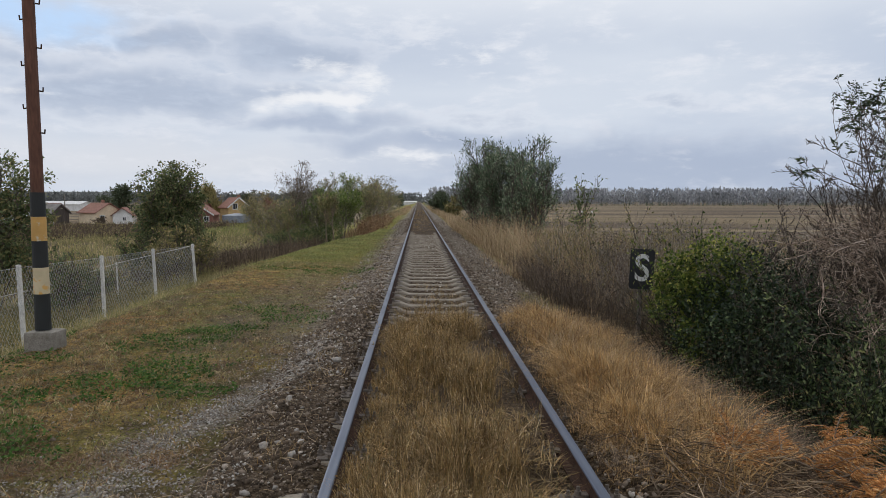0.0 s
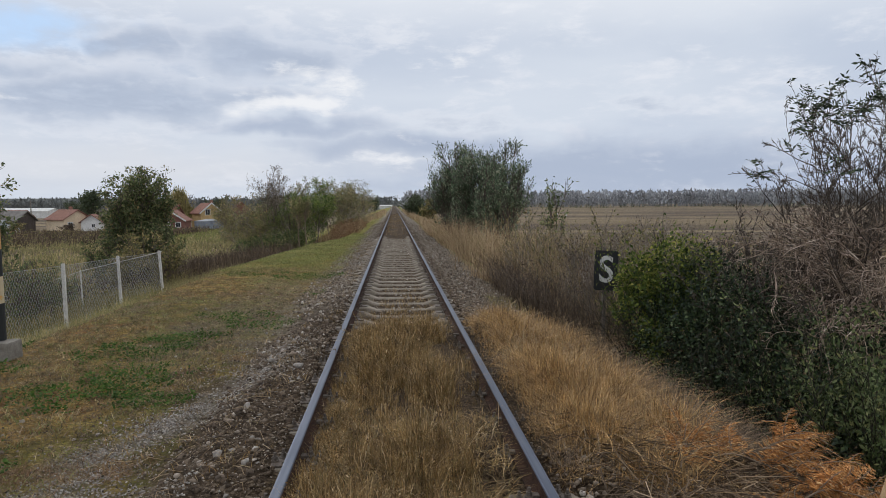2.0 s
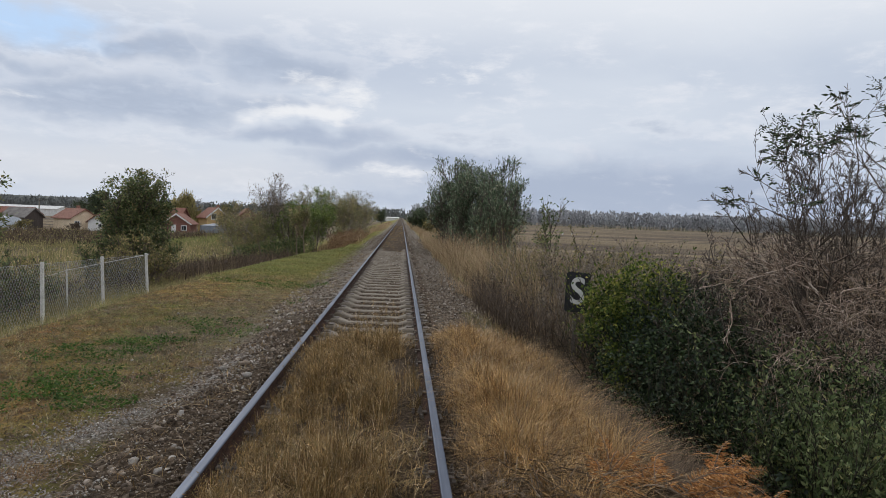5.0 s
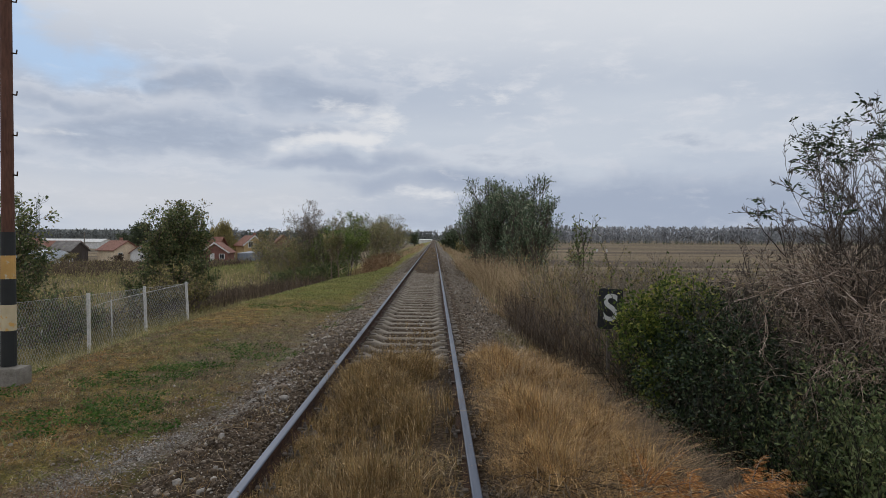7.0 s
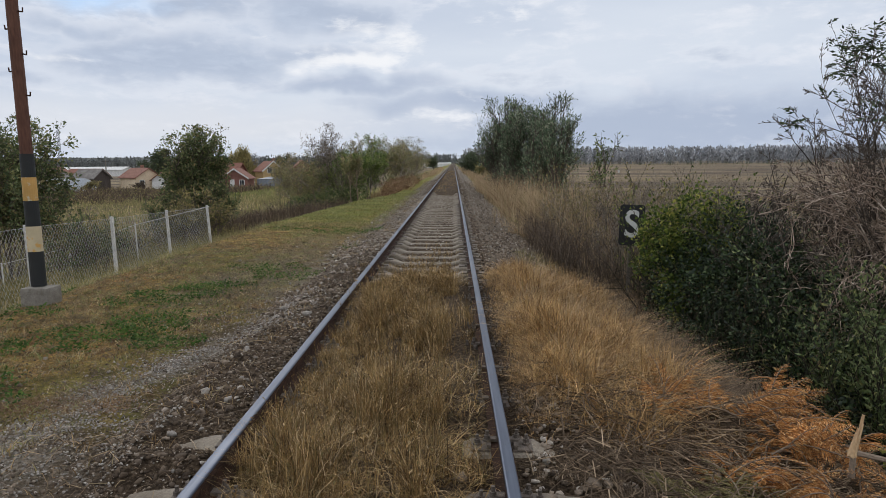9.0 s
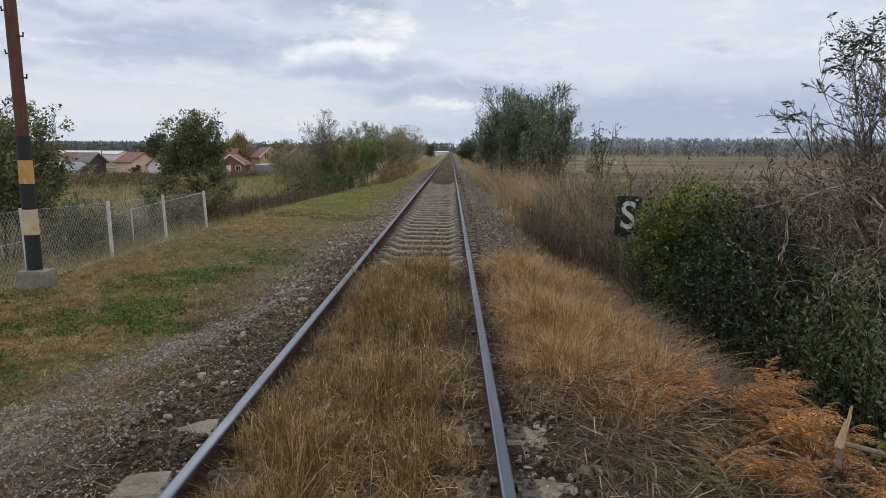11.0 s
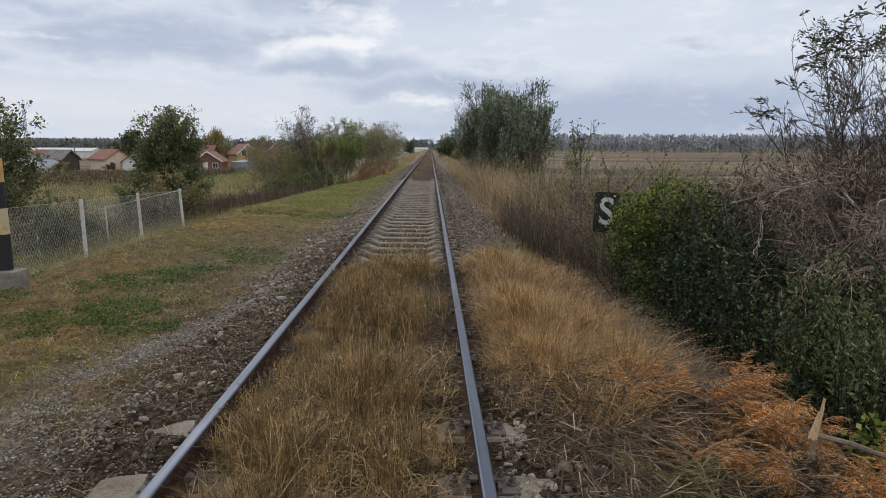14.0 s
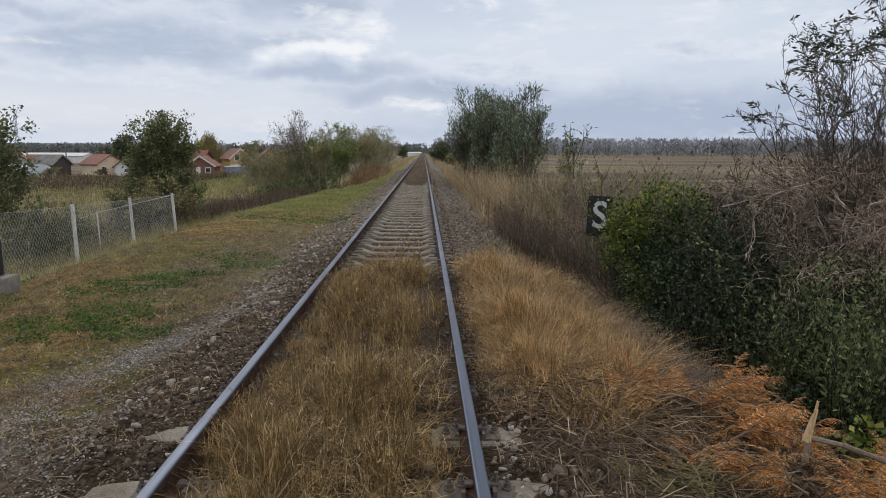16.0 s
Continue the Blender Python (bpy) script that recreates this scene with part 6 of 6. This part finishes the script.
# ---------------------------------------------------------------- the village
M_ROOFT = plain("red_clay_tiles", (0.19, 0.085, 0.062), (0.31, 0.155, 0.115), 1.2, 0.85, stretch=(1, 1, 5), fine=9)
M_ROOFG = plain("grey_roofing", (0.15, 0.135, 0.125), (0.26, 0.24, 0.22), 1.0, 0.9, fine=9)
M_CREAM = plain("cream_render", (0.70, 0.56, 0.39), (0.82, 0.68, 0.50), 0.9, 0.95, fine=8)
M_YELLOW = plain("yellow_render", (0.48, 0.33, 0.15), (0.60, 0.44, 0.23), 0.9, 0.95, fine=8)
M_WHITE = plain("white_render", (0.62, 0.61, 0.59), (0.80, 0.79, 0.77), 0.9, 0.95, fine=8)
M_BRICKW = plain("red_brick_wall", (0.20, 0.095, 0.075), (0.30, 0.15, 0.12), 1.0, 0.95, fine=10)
M_PLANK = plain("dark_weathered_boards", (0.055, 0.045, 0.04), (0.12, 0.10, 0.09), 1.5, 0.9, stretch=(4, 4, 0.3), fine=9)
M_FILM = plain("greenhouse_film", (0.56, 0.61, 0.68), (0.74, 0.78, 0.84), 0.4, 0.35, fine=4, spec=0.5)
M_TANK = plain("blue_grey_sheet", (0.17, 0.19, 0.22), (0.26, 0.29, 0.33), 0.8, 0.6, fine=6)
M_PANE = plain("dark_window_glass", (0.02, 0.022, 0.026), (0.05, 0.055, 0.06), 1.0, 0.15, spec=0.6, bump=0.0)
M_CHIM = plain("chimney_brick", (0.24, 0.12, 0.09), (0.36, 0.2, 0.15), 2.0, 0.95, fine=10)


def gable_block(w, d, h, rise):
    """Walls with two gables on the short sides, ridge along y."""
    bm = bmesh.new()
    pr = [(-w / 2, 0), (w / 2, 0), (w / 2, h), (0, h + rise), (-w / 2, h)]
    a = [bm.verts.new((x, -d / 2, z)) for x, z in pr]
    b = [bm.verts.new((x, d / 2, z)) for x, z in pr]
    bm.faces.new(a)
    bm.faces.new(b[::-1])
    for i in range(5):
        j = (i + 1) % 5
        bm.faces.new((a[j], a[i], b[i], b[j]))
    bmesh.ops.recalc_face_normals(bm, faces=bm.faces)
    return bm


def roof_sheet(w, d, h, rise, over=0.45, thick=0.16):
    bm = bmesh.new()
    k = rise / (w / 2)
    e = w / 2 + over
    pr = [(-e, h - over * k), (0, h + rise), (e, h - over * k), (e, h - over * k + thick), (0, h + rise + thick * 1.2), (-e, h - over * k + thick)]
    pr = [(x, z + 0.01) for x, z in pr]
    a = [bm.verts.new((x, -d / 2 - over, z)) for x, z in pr]
    b = [bm.verts.new((x, d / 2 + over, z)) for x, z in pr]
    for i in range(6):
        j = (i + 1) % 6
        bm.faces.new((a[j], a[i], b[i], b[j]))
    for q in (a, b):
        bm.faces.new((q[0], q[1], q[4], q[5]))
        bm.faces.new((q[1], q[2], q[3], q[4]))
    bmesh.ops.recalc_face_normals(bm, faces=bm.faces)
    return bm


def house(place, turn, w, d, h, rise, wall, roof, label, windows=(), chimney=None, door=None, name="house", fascia=None):
    p = thing(name, place, label, "house", "village houses")
    p.rotation_euler = (0, 0, radians(turn))
    part("wall", gable_block(w, d, h, rise), wall, p)
    r = part("roof", roof_sheet(w, d, h, rise), roof, p)
    if chimney:
        bm = bmesh.new()
        box(bm, (0.6, 0.6, 1.5), (chimney[0], chimney[1], h + rise + 0.1), 0.03)
        part("chimney", bm, M_CHIM, r)
    for x, z, ww, hh in windows:
        bm = bmesh.new()
        box(bm, (ww + 0.24, 0.12, hh + 0.24), (x, -d / 2 - 0.03, z), 0.02)
        f = part("window", bm, M_WHITE, p, "white window frame")
        bm = bmesh.new()
        for s in (-1, 1):
            box(bm, (ww / 2 - 0.06, 0.03, hh), (x + s * ww / 4, -d / 2 - 0.10, z))
        part("pane", bm, M_PANE, f)
    if door:
        bm = bmesh.new()
        box(bm, (0.95, 0.12, 2.0), (door, -d / 2 - 0.04, 1.0), 0.02)
        part("door", bm, M_WHITE, p, "white door")
    if fascia:
        bm = bmesh.new()
        L = math.hypot(w / 2 + 0.5, rise)
        for s in (-1, 1):
            a = math.atan2(rise, w / 2) * s
            box(bm, (L + 0.25, 0.08, 0.3), (s * (w / 4 + 0.12), -d / 2 - 0.5, h + rise / 2 - 0.02), turn=Matrix.Rotation(a, 3, "Y"))
        part("bargeboard", bm, fascia, p, "white bargeboard")
    return p


G = -4.0
house((-73.0, 150, G), 50, 5.8, 8.5, 2.7, 1.9, M_CREAM, M_ROOFT, "cream rendered house with a red tiled roof", ((-1.6, 1.4, 0.9, 1.1),), (1.2, 1.5))
house((-67.2, 149, G), 14, 4.0, 5.0, 2.1, 1.5, M_WHITE, M_ROOFT, "small pale annex with a dull red roof", ((0.4, 1.2, 0.6, 0.7),))
house((-50.0, 150, G), 8, 5.8, 8.5, 2.3, 2.0, M_BRICKW, M_ROOFT, "low brick house with white bargeboards and white lower wall", ((1.6, 1.3, 1.0, 1.0),), None, -0.5, fascia=M_WHITE)
house((-56.0, 158, G), 82, 6.0, 9.0, 3.0, 2.6, M_BRICKW, M_ROOFT, "brick house with a red tiled roof behind trees", ())
house((-47.0, 165, G), 34, 5.2, 7, 3.8, 2.2, M_YELLOW, M_ROOFT, "yellow rendered two-storey house under a red roof", ((-0.9, 3.9, 1.1, 1.3), (1.6, 3.6, 0.7, 0.8)), (1.4, 0.5), fascia=M_WHITE)
house((-50.5, 215, G), 20, 6.5, 8, 3.6, 2.8, M_BRICKW, M_ROOFT, "brick house with a red roof further off", ())
house((-83.5, 148, G), 75, 5.0, 6.0, 2.6, 1.8, M_PLANK, M_ROOFG, "dark boarded shed with a grey roof", (), name="shed")
house((-87.0, 143, G), 12, 2.6, 3.5, 2.4, 1.3, M_PLANK, M_ROOFG, "small dark wooden shed", (), name="shed")
house((-102, 165, G), 12, 6.0, 7.0, 3.0, 2.0, M_CREAM, M_ROOFT, "cream house with a red roof behind the greenhouse", ((0.5, 1.6, 1.0, 1.0),), (1, 1))
house((-96, 168, G), 80, 5.0, 9.0, 2.8, 1.6, M_CREAM, M_ROOFT, "long low outbuilding with a dull red roof", ())
house((-190, 320, G), 80, 9.0, 62, 3.2, 1.3, M_WHITE, M_WHITE, "long low white farm building", (), name="farm_building")
house((-118, 325, G), 82, 8.0, 26, 4.6, 1.5, M_WHITE, M_ROOFG, "long white hall with a grey roof", (), name="farm_building")

house((-13, 540, G), 88, 10.0, 22, 4.4, 0.6, M_WHITE, M_WHITE, "long white hall far down the line", (), name="farm_building")


def greenhouse():
    p = thing("greenhouse", (-79.5, 132, G), "pale blue plastic-covered tunnel greenhouse", "greenhouse")
    p.rotation_euler = (0, 0, radians(62))
    bm = bmesh.new()
    w, h, L = 3.2, 2.9, 9.5
    pr = [(w * math.cos(a), h * math.sin(a) ** 0.8) for a in np.linspace(0, math.pi, 13)]
    a = [bm.verts.new((x, -L / 2, z)) for x, z in pr]
    b = [bm.verts.new((x, L / 2, z)) for x, z in pr]
    bm.faces.new(a)
    bm.faces.new(b[::-1])
    for i in range(12):
        bm.faces.new((a[i], a[i + 1], b[i + 1], b[i]))
    bmesh.ops.recalc_face_normals(bm, faces=bm.faces)
    part("cover", bm, M_FILM, p)
    for y in np.linspace(-L / 2, L / 2, 8):
        bm = bmesh.new()
        q = [(x * 1.012, y, z * 1.012) for x, z in pr]
        for s, e in zip(q, q[1:]):
            rod(bm, s, e, 0.04, sides=5)
        part("hoop", bm, M_WIRE, p)


greenhouse()
bm = bmesh.new()
bmesh.ops.create_cone(bm, cap_ends=True, segments=28, radius1=3.2, radius2=3.2, depth=2.0, matrix=Matrix.Translation((0, 0, 1.0)))
bmesh.ops.create_cone(bm, cap_ends=True, segments=28, radius1=3.3, radius2=0.3, depth=0.5, matrix=Matrix.Translation((0, 0, 2.25)))
tank = part("storage_tank", bm, M_TANK, None)
tank.location = (-42.2, 150, G)
tagged(tank, "low round blue-grey sheet-metal tank", "tank")


def power_pole(x, y, h, label):
    p = thing("power_pole", (x, y, G), label, "pole", "power poles")
    bm = bmesh.new()
    rod(bm, (0, 0, -0.2), (0, 0, h), 0.17, 0.10, 10)
    part("shaft", bm, M_CONC, p)
    bm = bmesh.new()
    box(bm, (1.8, 0.12, 0.12), (0, 0, h - 0.5), 0.02)
    for s in (-0.8, 0, 0.8):
        rod(bm, (s, 0, h - 0.44), (s, 0, h - 0.2), 0.05, 0.03, 6)
    part("crossarm", bm, M_PLANK, p)


power_pole(-81, 150, 6.8, "grey concrete power pole among the houses")
power_pole(-44.5, 175, 8.6, "dark power pole beside the yellow house")
mast = thing("lattice_mast", (-187, 305, G), "thin lattice radio mast far beyond the village", "mast")
bm = bmesh.new()
for a in (0, 120, 240):
    c, s = math.cos(radians(a)), math.sin(radians(a))
    rod(bm, (c * 0.9, s * 0.9, 0), (c * 0.55, s * 0.55, 22), 0.12, 0.1, 5)
for k in range(16):
    for a in (0, 120, 240):
        r = 0.9 - 0.02 * k
        p0, p1 = (r * math.cos(radians(a)), r * math.sin(radians(a)), k * 1.37), (r * math.cos(radians(a + 120)), r * math.sin(radians(a + 120)), k * 1.37 + 1.37)
        rod(bm, p0, p1, 0.06, sides=4)
part("lattice", bm, M_TANK, mast)


def crown_tree(place, h, w, mat, n, size, seed, label, bare=0.3, droop=0.2):
    """A larger tree seen from far: trunk, limbs, and a crown in uneven clumps."""
    rng = np.random.default_rng(seed)
    p = thing("tree", place, label, "tree", "trees round the village")
    s, tips = grow(rng, [((rng.normal(0, 0.3), rng.normal(0, 0.3), -0.2), (rng.normal(0, 0.12), rng.normal(0, 0.12), 1), h * rng.uniform(0.6, 0.8), 0.16) for _ in range(3)], 2, (6, 8), shrink=0.5, angle=46, bend=0.3, start=bare)
    part("trunk", wood_mesh("trunk", s, M_BARK, 5, 0.02), None, p)
    i = rng.integers(0, len(tips), n)
    at = tips[i, :3] * np.array([w / h * 1.3, w / h * 1.3, 1.0]) + rng.normal(size=(n, 3)) * np.array([0.35, 0.35, 0.3]) * h / 7
    way = rng.normal(size=(n, 3))
    way[:, 2] -= droop
    v, t = leaf_cloud(at, way, size * rng.uniform(0.6, 1.4, n), 0.55, rng=rng)
    part("crown", npmesh("crown", v, t, None, mat), None, p)


for i, (x, y, h, w, m, lab) in enumerate(((-78, 172, 11.0, 7.5, M_FARTREE, "dark broad tree behind the cream house"), (-70, 178, 10.5, 7, M_FARTREE, "tall grey-green tree behind the houses"), (-61.5, 165, 9.0, 7, M_HEDGE, "autumn tree behind the houses"), (-38, 150, 5.0, 7, M_HEDGE, "low spreading tree by the tank"), (-34, 165, 5.4, 6, M_OLIVE, "olive tree by the meadow's edge"),
                                         (-42, 220, 9.5, 8, M_FARTREE, "tall tree behind the village"), (-34, 230, 9.0, 8, M_FARTREE, "tall tree behind the village"), (-26, 240, 9.0, 7, M_FARTREE, "tall tree behind the village"), (-62, 230, 10, 8, M_FARTREE, "tall tree behind the village"), (-76, 240, 9, 8, M_FARBARE, "bare tree behind the village"), (-90, 230, 9, 7, M_FARTREE, "tall tree behind the village"),
                                         (-30, 130, 4.2, 4, M_OLIVE, "small tree on the meadow"), (-112, 240, 8, 8, M_FARTREE, "tall tree behind the village"), (-84, 118, 3.0, 3.5, M_HEATH, "bare brown bush by the sheds"), (-66, 137, 2.2, 3, M_HEATH, "bare brown bush before the house"), (-73, 130, 2.6, 4, M_OLIVE, "low bush before the house"))):
    crown_tree((x, y, G), h, w, m, 2600, 0.055 * h, 500 + i, lab)
crown_tree((3.6, 104, -2.0), 6.0, 3.6, M_FARTREE, 5200, 0.28, 530, "round dark tree beside the line far off")
crown_tree((5.6, 100, -2.0), 4.6, 3.6, M_OLIVE, 2600, 0.35, 531, "pale olive tree beside the line far off")
crown_tree((-9.0, 300, -3.5), 8.0, 9, M_FARTREE, 2600, 0.5, 532, "distant tree beside the line")
crown_tree((-20.0, 330, -3.5), 7.5, 10, M_FARTREE, 2600, 0.5, 533, "distant tree beside the line")
crown_tree((7.0, 380, -3.0), 8.0, 9, M_FARBARE, 2600, 0.5, 534, "distant bare tree beside the line")

# the weeping willow: curtains of hanging shoots
rng = np.random.default_rng(610)
p = thing("weeping_willow", (-55.0, 168, G), "tall weeping willow with yellowing hanging shoots", "tree", "trees round the village")
s, tips = grow(rng, [((0, 0, -0.2), (0.05, 0, 1), 8.4, 0.3), ((0.2, 0.2, -0.2), (-0.25, 0.1, 1), 7.8, 0.22), ((-0.2, 0, -0.2), (0.3, -0.1, 1), 7.8, 0.22)], 2, (6, 8), shrink=0.42, angle=55, lift=0.1)
part("trunk", wood_mesh("trunk", s, M_BARK, 5, 0.02), None, p)
n = 5200
i = rng.integers(0, len(tips), n)
at = tips[i, :3] * np.array([1.0, 1.0, 1.12]) + rng.normal(size=(n, 3)) * 0.35
at[:, 2] -= rng.uniform(0, 2.6, n) * (at[:, 2] > 4)
v, t = leaf_cloud(at, np.stack([rng.normal(0, 0.2, n), rng.normal(0, 0.2, n), -np.ones(n)], 1), rng.uniform(0.5, 1.1, n), 0.22, rng=rng)
part("crown", npmesh("crown", v, t, None, M_WEEPING), None, p)

# ---------------------------------------------------------------- the distance
def tree_belt(name, label, x, y, z, h, mat, rng, w0=2.0, w1=4.0, per=9):
    """A far belt of trees: each a slim trunk with a tapering crown of clumps."""
    n = len(x)
    base = np.stack([x, y, np.full(n, z)], 1)
    v1, q1 = tubes(base, base + np.stack([rng.normal(0, 0.3, n), 0 * x, h * 0.9], 1), 0.25, 0.08, 4)
    k = n * per
    i = np.repeat(np.arange(n), per)
    f = rng.uniform(0.12, 1.0, k)
    at = base[i] + np.stack([rng.normal(0, 1, k) * (w0 + (w1 - w0) * (1 - f)) * 0.35, rng.normal(0, 1.2, k), h[i] * f], 1)
    way = np.stack([rng.normal(0, 0.5, k), rng.normal(0, 0.5, k), np.ones(k)], 1)
    v2, t2 = leaf_cloud(at, way, h[i] * rng.uniform(0.14, 0.30, k), 0.5, rng=rng)
    v, t, q = merge((v1, None, q1), (v2, t2, None))
    tagged(new(name, npmesh(name, v, t, q, mat)), label, "trees", kind="stuff")


rng = np.random.default_rng(700)
n = 2600
x = rng.uniform(15, 1250, n)
tree_belt("poplar_belt", "long belt of bare trees beyond the fields, haze mixed into their grey", x, rng.uniform(880, 960, n), -3.0, rng.uniform(15.0, 22.0, n), M_FARBARE, rng, 2.5, 5.0, 14)
n = 1500
x = rng.uniform(-700, 14, n)
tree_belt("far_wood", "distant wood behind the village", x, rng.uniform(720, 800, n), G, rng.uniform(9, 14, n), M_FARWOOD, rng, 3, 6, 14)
n = 420
x = rng.uniform(20, 900, n)
tree_belt("field_hedge", "dark hedge line across the fields", x, rng.uniform(640, 660, n), -3.0, rng.uniform(2.0, 4.5, n), M_FARTREE, rng, 3, 6, 6)
# low hills at the horizon
xs = np.linspace(-3800, 3800, 120)
top = 20 + 9 * np.array([vnoise(np.array([c / 420.0]), np.array([3.3]), 70)[0] for c in xs]) + 16 * smooth(-200, -1400, xs)
v = np.concatenate([np.stack([xs, 0 * xs + 2600, 0 * xs - 6], 1), np.stack([xs, 0 * xs + 3000, top], 1), np.stack([xs, 0 * xs + 3500, 0 * xs - 6], 1)])
i = np.arange(119)[:, None]
tagged(new("backdrop_hills", npmesh("backdrop_hills", v, None, np.concatenate([i + [0, 1, 121, 120], i + [120, 121, 241, 240]]), M_FARHILL, True)), "low wooded hills at the horizon", "hills", kind="structure")
# two white boxes at the field's edge
for x in (15.4, 16.3):
    bm = bmesh.new()
    box(bm, (0.5, 0.5, 0.6), (0, 0, 0.45), 0.02)
    box(bm, (0.6, 0.6, 0.12), (0, 0, 0.81), 0.02)
    box(bm, (0.46, 0.46, 0.16), (0, 0, 0.08), 0.01)
    ob = part("beehive", bm, M_WHITE, None)
    ob.location = (x * 4.0, 240, float(ground_z(np.array([x * 4.0]), np.array([240.0]))[0]))
    tagged(ob, "small white box hive at the field's edge", "beehive", "white hives")
